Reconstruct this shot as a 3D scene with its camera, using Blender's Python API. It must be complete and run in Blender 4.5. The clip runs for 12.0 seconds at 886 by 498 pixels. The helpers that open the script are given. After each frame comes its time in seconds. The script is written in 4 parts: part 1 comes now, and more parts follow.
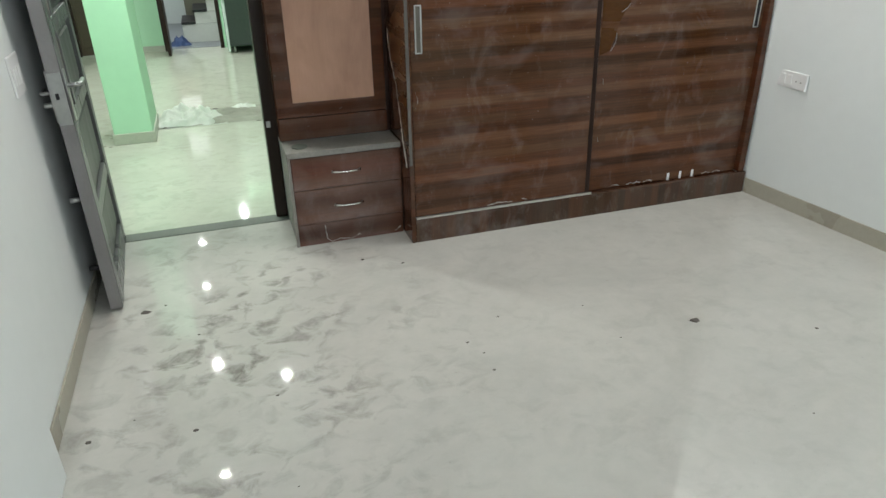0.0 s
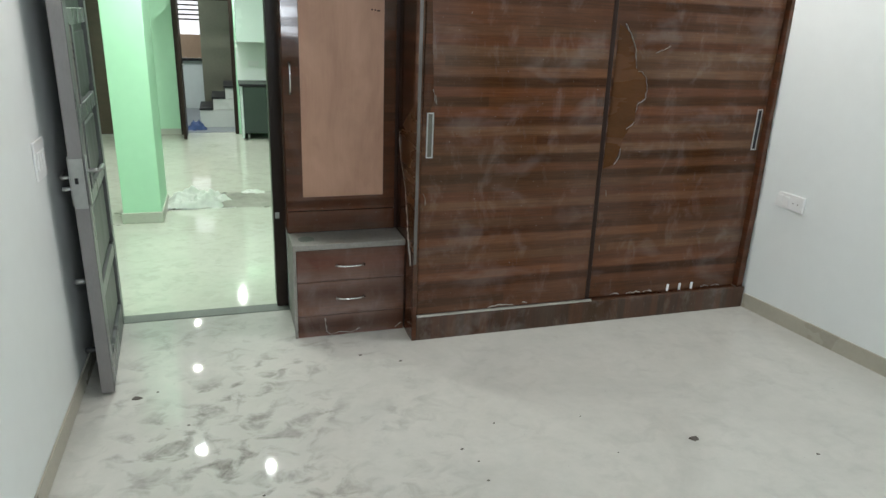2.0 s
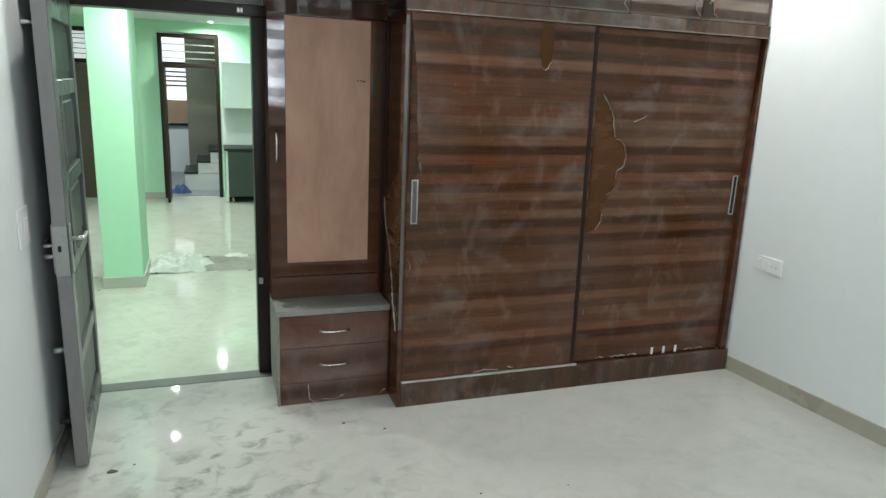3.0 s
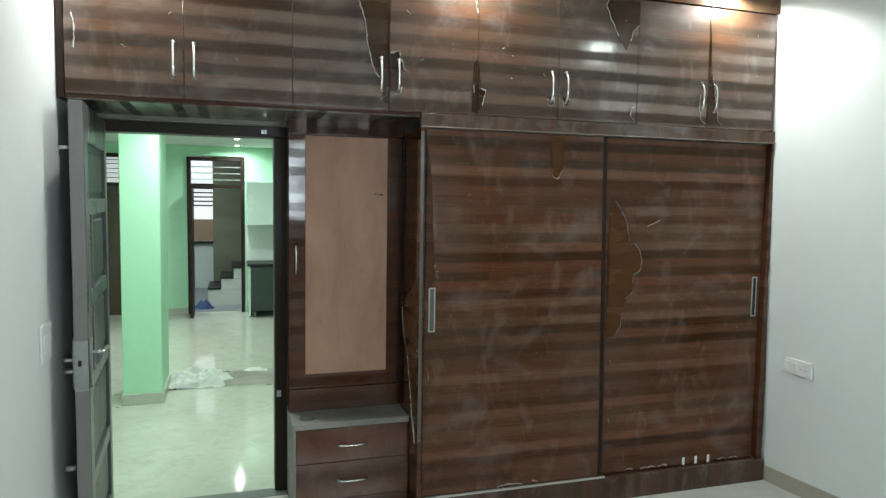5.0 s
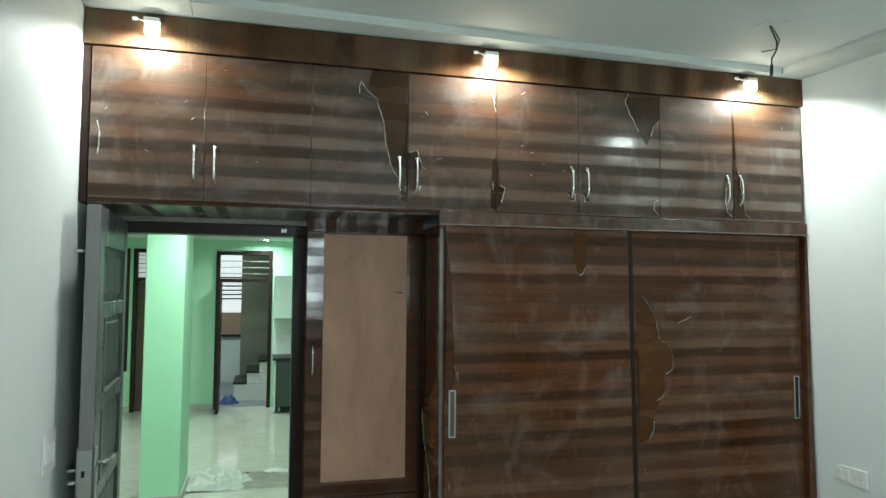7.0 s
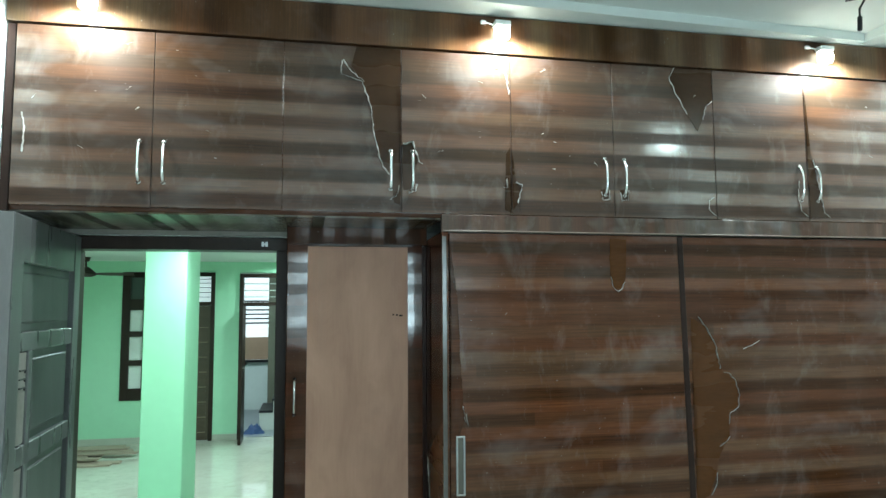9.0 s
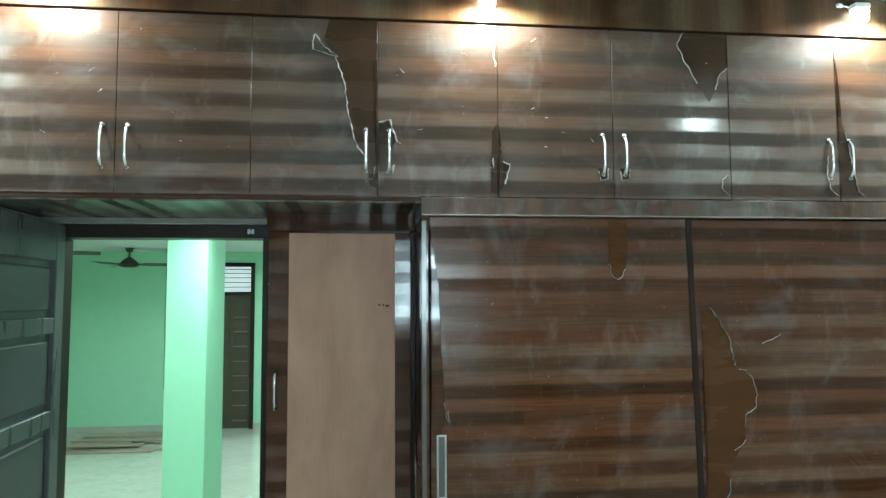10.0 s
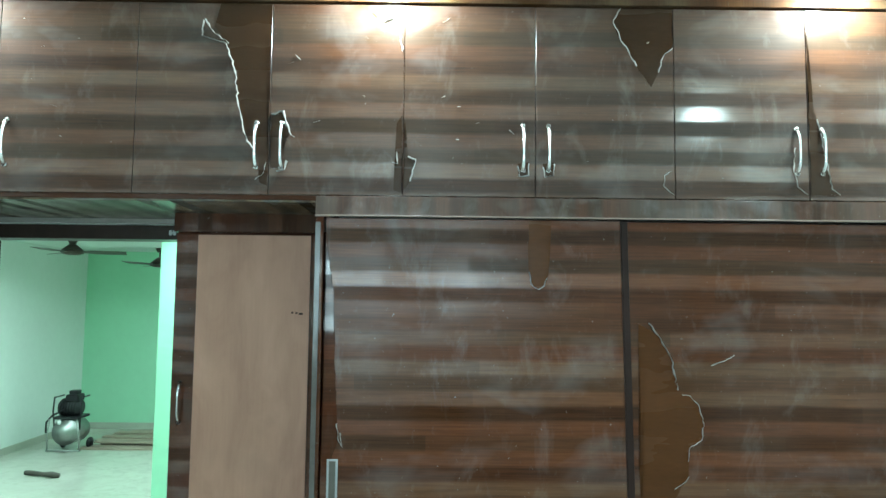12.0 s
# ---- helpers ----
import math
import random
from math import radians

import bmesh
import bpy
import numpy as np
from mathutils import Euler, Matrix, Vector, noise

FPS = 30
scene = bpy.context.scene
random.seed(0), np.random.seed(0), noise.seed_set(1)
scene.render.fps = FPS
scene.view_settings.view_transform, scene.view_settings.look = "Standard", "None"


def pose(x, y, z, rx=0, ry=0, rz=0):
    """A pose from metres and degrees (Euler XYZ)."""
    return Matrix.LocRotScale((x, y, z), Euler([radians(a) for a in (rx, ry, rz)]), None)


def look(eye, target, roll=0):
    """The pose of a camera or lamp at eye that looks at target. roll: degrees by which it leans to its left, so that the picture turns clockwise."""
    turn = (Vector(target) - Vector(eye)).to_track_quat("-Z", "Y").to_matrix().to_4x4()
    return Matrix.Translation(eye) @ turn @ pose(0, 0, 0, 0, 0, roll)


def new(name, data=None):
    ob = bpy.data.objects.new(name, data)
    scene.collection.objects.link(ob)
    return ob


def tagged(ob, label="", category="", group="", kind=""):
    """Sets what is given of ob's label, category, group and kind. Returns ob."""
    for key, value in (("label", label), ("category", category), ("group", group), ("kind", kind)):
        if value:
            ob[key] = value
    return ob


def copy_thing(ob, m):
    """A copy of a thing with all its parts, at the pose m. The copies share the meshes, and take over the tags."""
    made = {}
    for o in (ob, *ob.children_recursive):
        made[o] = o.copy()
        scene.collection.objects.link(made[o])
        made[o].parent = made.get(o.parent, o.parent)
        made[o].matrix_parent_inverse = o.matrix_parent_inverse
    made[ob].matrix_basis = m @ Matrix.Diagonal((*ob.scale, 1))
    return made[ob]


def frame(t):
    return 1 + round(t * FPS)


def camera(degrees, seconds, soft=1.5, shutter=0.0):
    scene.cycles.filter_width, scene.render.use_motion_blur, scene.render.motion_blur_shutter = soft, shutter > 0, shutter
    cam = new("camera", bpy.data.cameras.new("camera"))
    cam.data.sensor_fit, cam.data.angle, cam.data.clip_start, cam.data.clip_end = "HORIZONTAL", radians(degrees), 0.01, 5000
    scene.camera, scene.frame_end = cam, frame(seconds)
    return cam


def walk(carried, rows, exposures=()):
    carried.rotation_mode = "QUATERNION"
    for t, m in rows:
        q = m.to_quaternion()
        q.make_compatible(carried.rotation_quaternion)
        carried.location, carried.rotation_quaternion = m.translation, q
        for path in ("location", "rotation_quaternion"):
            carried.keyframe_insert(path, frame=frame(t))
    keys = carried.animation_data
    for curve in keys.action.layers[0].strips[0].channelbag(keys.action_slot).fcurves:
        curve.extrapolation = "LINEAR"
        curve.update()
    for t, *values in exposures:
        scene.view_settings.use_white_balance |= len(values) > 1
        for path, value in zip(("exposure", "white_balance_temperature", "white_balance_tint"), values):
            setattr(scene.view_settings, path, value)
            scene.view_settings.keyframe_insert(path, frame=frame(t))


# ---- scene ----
cam = camera(66.9, 12.0)
PATH = [
    (0, (0.13, 0.087, 1.636), (0.684, 1.786, 0.738), -0.9),
    (0.5, (0.118, 0.086, 1.636), (0.683, 1.811, 0.798), -0.6),
    (1, (0.116, 0.083, 1.644), (0.69, 1.824, 0.844), 0.8),
    (1.5, (0.108, 0.095, 1.671), (0.691, 1.862, 0.94), 1.9),
    (2, (0.109, 0.095, 1.692), (0.7, 1.892, 1.04), 2.4),
    (2.5, (0.099, 0.1, 1.709), (0.714, 1.918, 1.146), 2.8),
    (3, (0.1, 0.092, 1.718), (0.747, 1.923, 1.241), 2.5),
    (3.2, (0.113, 0.095, 1.716), (0.766, 1.930, 1.269), 2.0),
    (4.8, (0.106, 0.077, 1.702), (0.706, 1.977, 1.520), 0.7),
    (5, (0.113, 0.073, 1.701), (0.709, 1.976, 1.549), 0.9),
    (5.5, (0.115, 0.069, 1.71), (0.676, 1.987, 1.628), 0.7),
    (6, (0.13, 0.07, 1.732), (0.661, 1.998, 1.708), -0.0),
    (6.5, (0.148, 0.088, 1.741), (0.664, 2.02, 1.766), -0.0),
    (7, (0.188, 0.145, 1.747), (0.696, 2.076, 1.859), 0.4),
    (7.2, (0.190, 0.172, 1.738), (0.697, 2.103, 1.853), 0.9),
    (8.8, (0.425, 0.655, 1.757), (0.884, 2.598, 1.893), -0.1),
    (9, (0.495, 0.698, 1.745), (0.878, 2.652, 1.920), -0.35),
    (9.5, (0.667, 0.749, 1.783), (0.876, 2.732, 1.94), 0.6),
    (10, (0.814, 0.837, 1.742), (1.029, 2.82, 1.889), -0.3),
    (10.5, (0.92, 0.925, 1.743), (1.079, 2.911, 1.923), 1.4),
    (11, (1.061, 0.992, 1.732), (1.157, 2.979, 1.934), 0.4),
    (11.5, (1.248, 1.028, 1.774), (1.26, 3.02, 1.95), 1.1),
    (12, (1.416, 1.055, 1.77), (1.43, 3.049, 1.923), 0.6),
]
walk(cam, [(t, look(eye, target, roll)) for t, eye, target, roll in PATH],
     exposures=[(0.0, 0.06, 6750, 13), (1.0, 0.14, 6720, 13), (1.5, 0.10, 6700, 13), (3.0, 0.08, 6500, 9), (5.0, -0.14, 6450, 5), (6.0, -0.27, 6420, 2), (7.0, -0.33, 6350, -2), (9.0, 0.10, 5800, -8), (9.5, 0.02, 5800, -8), (10.5, 0.27, 5700, -12), (12.0, 0.42, 5550, -13)])

# ---- main levels and planes ----
CEIL = 2.95            # room ceiling
HALL = -0.19           # hall floor, one step below the room
HCEIL = 2.46           # hall ceiling
DWALL = 3.868          # door wall, room face
LOFT_Y = 3.30          # front of the loft doors
FAR = 11.30            # far wall of the hall

# ---- world, lamps ----
world = bpy.data.worlds.new("world")
scene.world = world
world.use_nodes = True
wn = world.node_tree
sky = wn.nodes.new("ShaderNodeTexSky")
sky.sky_type, sky.sun_disc = "NISHITA", False
sky.sun_elevation, sky.sun_rotation = radians(35), radians(200)
wn.links.new(sky.outputs[0], wn.nodes["Background"].inputs[0])
wn.nodes["Background"].inputs[1].default_value = 0.08


def lamp(name, kind, at, watts, colour, size=0.1, aim=None, shape="DISK", size_y=0.1, cone=120, blend=0.6, spread=180):
    data = bpy.data.lights.new(name, kind)
    data.energy, data.color = watts, colour
    if kind == "AREA":
        data.shape, data.size, data.spread = shape, size, radians(spread)
        if shape == "RECTANGLE":
            data.size_y = size_y
    else:
        data.shadow_soft_size = size
    if kind == "SPOT":
        data.spot_size, data.spot_blend = radians(cone), blend
    ob = new(name, data)
    ob.matrix_world = look(at, aim or (at[0], at[1] + 0.0001, at[2] - 1))
    return ob


COOL = (0.90, 1.0, 0.97)
WARM = (1.0, 0.99, 0.98)
SPOTS_X = (-0.32, 1.25, 2.77)
ROOM_LIGHTS = [(3.03, 1.5)]
# The ones at x below -2 are added, out of view, to brighten the hall.
HALL_LIGHTS_AND_FILLS = [(-0.45, 9.14), (-0.41, 7.82), (-0.33, 6.12), (0.31, 5.71), (-0.32, 4.51), (0.17, 9.64), (-2.7, 4.9), (-3.2, 7.4), (-2.6, 8.2), (0.18, 10.92)]
for sx in SPOTS_X:
    lamp("spot_lamp", "SPOT", (sx, 3.205, 2.836), 45.0, WARM, 0.02, (sx, 3.45, 1.862), cone=178, blend=0.35)
for lx, ly in ROOM_LIGHTS:
    lamp("room_lamp", "AREA", (lx, ly, CEIL - 0.02), 13.0, COOL, 0.12)
for lx, ly in HALL_LIGHTS_AND_FILLS:
    lamp("hall_or_fill_lamp", "AREA", (lx, ly, HCEIL - 0.02), 17.5, COOL, 0.06, spread=164)
# Added lamp, hidden beside the doorway, to brighten the stair lobby.
lamp("stair_fill", "AREA", (-1.3, 12.5, 2.4), 45.0, (0.85, 0.93, 1.0), 0.5, (-0.2, 12.3, 0.0))
lamp("window_daylight", "AREA", (1.05, -1.66, 1.9), 30.0, (0.85, 0.945, 1.0), 1.75, (1.05, 1.0, 1.75), "RECTANGLE", 0.9)


# ---- materials ----
def nodes_of(name):
    m = bpy.data.materials.new(name)
    m.use_nodes = True
    return m, m.node_tree, m.node_tree.nodes["Principled BSDF"]


class G:
    """Small helper to wire node graphs."""

    def __init__(self, tree):
        self.t = tree

    def node(self, kind, **props):
        n = self.t.nodes.new("ShaderNode" + kind)
        for k, v in props.items():
            if k == "operation":
                n.operation = v
            elif k == "blend_type":
                n.blend_type = v
            elif k == "data_type":
                n.data_type = v
            elif k == "noise_dimensions":
                n.noise_dimensions = v
        return n

    def put(self, value, socket):
        if isinstance(value, (int, float)):
            socket.default_value = value
        elif isinstance(value, tuple):
            socket.default_value = value if len(value) == len(socket.default_value) else (*value, 1)
        else:
            self.t.links.new(value, socket)

    def math(self, op, a, b=0.0, c=0.0, clamp=False):
        n = self.node("Math", operation=op)
        n.use_clamp = clamp
        for v, s in zip((a, b, c), n.inputs):
            self.put(v, s)
        return n.outputs[0]

    def pos(self, scale=(1, 1, 1), shift=(0, 0, 0)):
        p = self.node("NewGeometry").outputs["Position"]
        m = self.node("Mapping")
        self.put(p, m.inputs[0])
        m.inputs["Scale"].default_value, m.inputs["Location"].default_value = scale, shift
        return m.outputs[0]

    def noise(self, vector, scale=5.0, detail=4.0, rough=0.55, distort=0.0):
        n = self.node("TexNoise")
        self.put(vector, n.inputs["Vector"])
        for k, v in (("Scale", scale), ("Detail", detail), ("Roughness", rough), ("Distortion", distort)):
            n.inputs[k].default_value = v
        return n.outputs["Fac"]

    def ramp(self, fac, stops):
        n = self.node("ValToRGB")
        self.put(fac, n.inputs[0])
        e = n.color_ramp.elements
        while len(e) < len(stops):
            e.new(0.5)
        for el, (p, c) in zip(e, stops):
            el.position, el.color = p, (c if len(c) == 4 else (*c, 1))
        return n.outputs[0]

    def span(self, v, a, b, c=0.0, d=1.0):
        n = self.node("MapRange")
        for val, s in zip((v, a, b, c, d), n.inputs):
            self.put(val, s)
        return n.outputs[0]

    def mix(self, fac, a, b, kind="MIX"):
        n = self.node("Mix", data_type="RGBA", blend_type=kind)
        self.put(fac, n.inputs[0])
        self.put(a, n.inputs[6])
        self.put(b, n.inputs[7])
        return n.outputs[2]

    def bump(self, height, strength, distance, bsdf):
        n = self.node("Bump")
        n.inputs["Strength"].default_value, n.inputs["Distance"].default_value = strength, distance
        self.put(height, n.inputs["Height"])
        self.put(n.outputs[0], bsdf.inputs["Normal"])


def grey(v):
    return (v, v, v)


def plain(name, colour, rough=0.5, metal=0.0, vary=0.12, scale=8.0, bump=0.02, stretch=(1, 1, 1), spec=0.5):
    """A surface of one colour with two scales of variation and fine relief."""
    m, tree, b = nodes_of(name)
    g = G(tree)
    p = g.pos(stretch)
    big, fine = g.noise(p, scale * 0.35, 3), g.noise(p, scale * 6, 4)
    f = g.math("ADD", g.math("MULTIPLY", big, 0.65), g.math("MULTIPLY", fine, 0.35))
    lo, hi = tuple(c * (1 - vary) for c in colour), tuple(min(1, c * (1 + vary)) for c in colour)
    g.put(g.ramp(f, [(0.3, lo), (0.7, hi)]), b.inputs["Base Color"])
    g.put(g.span(big, 0.3, 0.7, max(0.02, rough - 0.06), min(1, rough + 0.06)), b.inputs["Roughness"])
    b.inputs["Metallic"].default_value = metal
    b.inputs["Specular IOR Level"].default_value = spec
    if bump:
        g.bump(fine, 0.25, bump * 0.05, b)
    return m


def laminate(name, upright, tint=(1, 1, 1), rough=0.14, band=0.047, film=0.08, seed=0.0, contrast=0.17, haze_coat=0.15, spec=(0.08, 0.66), soft=0.5, flat=False, coat_rough=0.42, crinkle=0.0, paint=1.0, ior=1.5, streaks=0.12, phase=0.0, mixed=0.30, broken=0.08, smears=1.3):
    """Banded brown wood laminate under a dusty protective film; bands lie level, or stand when upright."""
    m, tree, b = nodes_of(name)
    g = G(tree)
    sep = g.node("SeparateXYZ")
    g.put(g.node("NewGeometry").outputs["Position"], sep.inputs[0])
    along = sep.outputs[0] if flat else g.math("ADD", sep.outputs[0], sep.outputs[1])
    across, run = (along, sep.outputs[2]) if upright else (sep.outputs[2], along)
    wob = g.math("MULTIPLY", g.math("SUBTRACT", g.noise(g.pos((1.4, 1.4, 1.4), (seed, 0, 0)), 2.0, 2), 0.5), 0.010)
    u = g.math("DIVIDE", g.math("ADD", g.math("ADD", across, wob), 7.0 + seed + phase), band)
    low = g.math("FLOOR", u)
    n = g.node("MapRange")
    n.interpolation_type = "SMOOTHSTEP"
    for val, sock in zip((g.math("SUBTRACT", u, low), 1 - soft, 1.0, 0.0, 1.0), n.inputs):
        g.put(val, sock)
    step = n.outputs[0]

    def row_values(row):
        w = g.node("TexWhiteNoise", noise_dimensions="1D")
        g.put(row, w.inputs["W"])
        hue = g.node("SeparateColor")
        g.put(w.outputs["Color"], hue.inputs[0])
        block = g.math("FLOOR", g.math("ADD", g.math("DIVIDE", run, 0.62), g.math("MULTIPLY", w.outputs["Value"], 5.0)))
        w2 = g.node("TexWhiteNoise", noise_dimensions="2D")
        comb = g.node("CombineXYZ")
        g.put(row, comb.inputs[0])
        g.put(block, comb.inputs[1])
        g.put(comb.outputs[0], w2.inputs["Vector"])
        v = g.math("ADD", g.math("MULTIPLY", g.math("MODULO", row, 2.0), contrast), g.math("MULTIPLY", w.outputs["Value"], mixed))
        h2 = g.node("SeparateColor")
        g.put(w2.outputs["Color"], h2.inputs[0])
        tint_of = g.math("ADD", g.math("MULTIPLY", hue.outputs[1], 0.72), g.math("MULTIPLY", h2.outputs[1], 0.28))
        return g.math("ADD", v, g.math("MULTIPLY", w2.outputs["Value"], broken)), tint_of

    (t0, h0), (t1, h1) = row_values(low), row_values(g.math("ADD", low, 1.0))
    bands = g.math("ADD", t0, g.math("MULTIPLY", g.math("SUBTRACT", t1, t0), step))
    hue = g.math("ADD", h0, g.math("MULTIPLY", g.math("SUBTRACT", h1, h0), step))
    k = 6 if not upright else 1
    j = 1 if not upright else 6
    grain = g.noise(g.pos((1.1 * j, 1.1 * j, 1.1 * k), (seed, seed, 0)), 6.0, 3, 0.5)
    cloud = g.noise(g.pos((1, 1, 1), (seed, 7, 0)), 2.2, 4, 0.55)
    fine_x, fine_z = (2.0, 70.0) if not upright else (70.0, 2.0)
    fibre = g.math("SUBTRACT", g.noise(g.pos((fine_x, fine_x, fine_z), (seed, 1, 4)), 2.4, 4, 0.65), 0.5)
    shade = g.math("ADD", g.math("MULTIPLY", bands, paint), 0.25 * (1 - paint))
    tone = g.math("ADD", g.math("ADD", shade, g.math("MULTIPLY", grain, 0.16)), g.math("MULTIPLY", cloud, 0.22))
    tone = g.math("ADD", tone, g.math("MULTIPLY", fibre, streaks * 4))
    warm = g.ramp(tone, [(0.12, (0.030 * tint[0], 0.0110 * tint[1], 0.0046 * tint[2])),
                         (0.50, (0.092 * tint[0], 0.0325 * tint[1], 0.0115 * tint[2])),
                         (0.95, (0.180 * tint[0], 0.0720 * tint[1], 0.0260 * tint[2]))])
    dull = g.ramp(tone, [(0.12, (0.028 * tint[0], 0.0130 * tint[1], 0.0064 * tint[2])),
                         (0.50, (0.072 * tint[0], 0.0345 * tint[1], 0.0155 * tint[2])),
                         (0.95, (0.155 * tint[0], 0.0800 * tint[1], 0.0360 * tint[2]))])
    c = g.mix(g.span(hue, 0.30, 0.80), warm, dull)
    veil = g.span(g.noise(g.pos((1.6, 1.6, 0.9), (3 + seed, 1, 2)), 1.7, 2, 0.5), 0.25, 0.75)
    c = g.mix(g.math("MULTIPLY", veil, film), c, (0.30, 0.30, 0.29))
    scuff = g.span(g.noise(g.pos((5, 5, 2.2), (seed, 4, 2)), 6.0, 6, 0.7), 0.60, 0.80, 0.0, film * 1.2)
    c = g.mix(scuff, c, (0.34, 0.34, 0.33))
    wipe = g.span(g.noise(g.pos((2.0, 2.0, 1.0), (seed, 3, 9)), 4.0, 6, 0.66, 0.5), 0.55, 0.74, 0.0, film * smears)
    c = g.mix(wipe, c, (0.33, 0.33, 0.325))
    rub = g.span(g.noise(g.pos((1.3, 1.3, 2.4), (seed + 5, 2, 7)), 2.6, 3, 0.55, 0.3), 0.55, 0.74, 0.0, film * smears)
    c = g.mix(rub, c, (0.30, 0.305, 0.31))
    dots = g.span(g.noise(g.pos((1, 1, 1), (seed, 9, 1)), 70.0, 2, 0.6), 0.715, 0.79, 0.0, 0.28)
    streak = g.span(g.noise(g.pos((22, 22, 3.0), (seed, 2, 5)), 5.0, 4, 0.6), 0.71, 0.80, 0.0, 0.16)
    c = g.mix(g.math("MAXIMUM", dots, streak), c, (0.40, 0.39, 0.37))
    g.put(c, b.inputs["Base Color"])
    g.put(g.math("ADD", rough, g.math("MULTIPLY", cloud, 0.08)), b.inputs["Roughness"])
    # the paler bands lie under tighter, shinier film
    smudge = g.span(g.noise(g.pos((1.0, 1.0, 1.2), (seed, 5, 8)), 4.5, 5, 0.62), 0.38, 0.66, 0.45, 1.35)
    g.put(g.math("MULTIPLY", g.span(bands, 0.10, 0.10 + contrast + (mixed + broken) * 0.5, spec[0], spec[1]), smudge), b.inputs["Specular IOR Level"])
    b.inputs["Coat Weight"].default_value, b.inputs["Coat Roughness"].default_value = haze_coat, coat_rough
    b.inputs["IOR"].default_value = ior
    relief = g.math("ADD", g.noise(g.pos(), 5.0, 3), g.math("MULTIPLY", grain, 0.15))
    if crinkle:
        folds = g.math("ABSOLUTE", g.math("SUBTRACT", g.noise(g.pos((1.6, 1.6, 1), (seed, 6, 3)), 9.0, 5, 0.6, 0.6), 0.5))
        relief = g.math("SUBTRACT", relief, g.math("MULTIPLY", folds, crinkle))
    g.bump(relief, 0.10, 0.006, b)
    return m


def floor_stone(name, base, dirt_at=None, rough=0.02):
    """Polished pale vitrified floor with soft veining and scuffed dust."""
    m, tree, b = nodes_of(name)
    g = G(tree)
    p = g.pos()
    vein = g.noise(p, 1.3, 6, 0.6, 1.4)
    cloud = g.noise(p, 0.7, 3)
    c = g.ramp(vein, [(0.3, tuple(v * 0.90 for v in base)), (0.52, base), (0.75, tuple(min(1, v * 1.07) for v in base))])
    c = g.mix(g.span(cloud, 0.35, 0.7, 0.0, 0.25), c, tuple(v * f for v, f in zip(base, (0.93, 0.95, 0.96))))
    mottle = g.noise(p, 15.0, 6, 0.68)
    c = g.mix(g.span(mottle, 0.42, 0.62, 0.0, 0.11), c, tuple(v * f for v, f in zip(base, (0.66, 0.67, 0.66))))
    smear = g.noise(g.pos((1.25, 1.5, 1)), 6.8, 6, 0.58, 0.6)
    patchy = g.noise(p, 2.6, 3)
    fine = g.noise(p, 34.0, 4, 0.7)
    mask = g.math("MULTIPLY", g.span(smear, 0.49, 0.64, 0.0, 0.75), g.span(patchy, 0.38, 0.58, 0.2, 1.0))
    if dirt_at:
        d = g.node("VectorMath", operation="DISTANCE")
        g.put(g.pos((1.0, 0.62, 1)), d.inputs[0])
        d.inputs[1].default_value = (dirt_at[0], dirt_at[1] * 0.62, 0)
        near = g.span(g.math("ADD", d.outputs["Value"], g.math("MULTIPLY", cloud, 0.7)), 0.55, 1.30, 1.0, 0.15)
        mask = g.math("MULTIPLY", mask, near)
    else:
        mask = g.math("MULTIPLY", mask, 0.22)
    mask = g.math("MULTIPLY", mask, g.span(fine, 0.3, 0.6, 0.6, 1.0), clamp=True)
    c = g.mix(mask, c, (0.115, 0.107, 0.088))
    speck = g.span(g.noise(p, 60.0, 2), 0.74, 0.80, 0.0, 0.35)
    c = g.mix(speck, c, (0.12, 0.11, 0.10))
    g.put(c, b.inputs["Base Color"])
    b.inputs["Specular IOR Level"].default_value = 0.38
    g.put(g.math("ADD", g.math("ADD", rough, g.math("MULTIPLY", mask, 0.05)), g.math("MULTIPLY", cloud, 0.02)), b.inputs["Roughness"])
    return m


def ply_mat(name):
    """Raw pinkish-brown plywood backing with long upright figure."""
    m, tree, b = nodes_of(name)
    g = G(tree)
    fig = g.noise(g.pos((2.4, 2.4, 0.9), (0.3, 0, 0)), 2.6, 5, 0.6, 0.7)
    fib = g.noise(g.pos((40, 40, 2.0)), 3.0, 4)
    f = g.math("ADD", g.math("MULTIPLY", fig, 0.84), g.math("MULTIPLY", fib, 0.16))
    c = g.ramp(f, [(0.3, (0.34, 0.180, 0.118)), (0.5, (0.41, 0.228, 0.150)), (0.72, (0.48, 0.276, 0.188))])
    stain = g.span(g.noise(g.pos((1, 1, 1), (2, 0, 5)), 3.0, 4), 0.55, 0.75, 0.0, 0.25)
    g.put(g.mix(stain, c, (0.22, 0.13, 0.09)), b.inputs["Base Color"])
    b.inputs["Roughness"].default_value = 0.6
    g.bump(fib, 0.2, 0.002, b)
    return m


def glow(name, colour, strength):
    m, tree, b = nodes_of(name)
    b.inputs["Base Color"].default_value = (0.8, 0.8, 0.8, 1)
    b.inputs["Emission Color"].default_value = (*colour, 1)
    b.inputs["Emission Strength"].default_value = strength
    return m


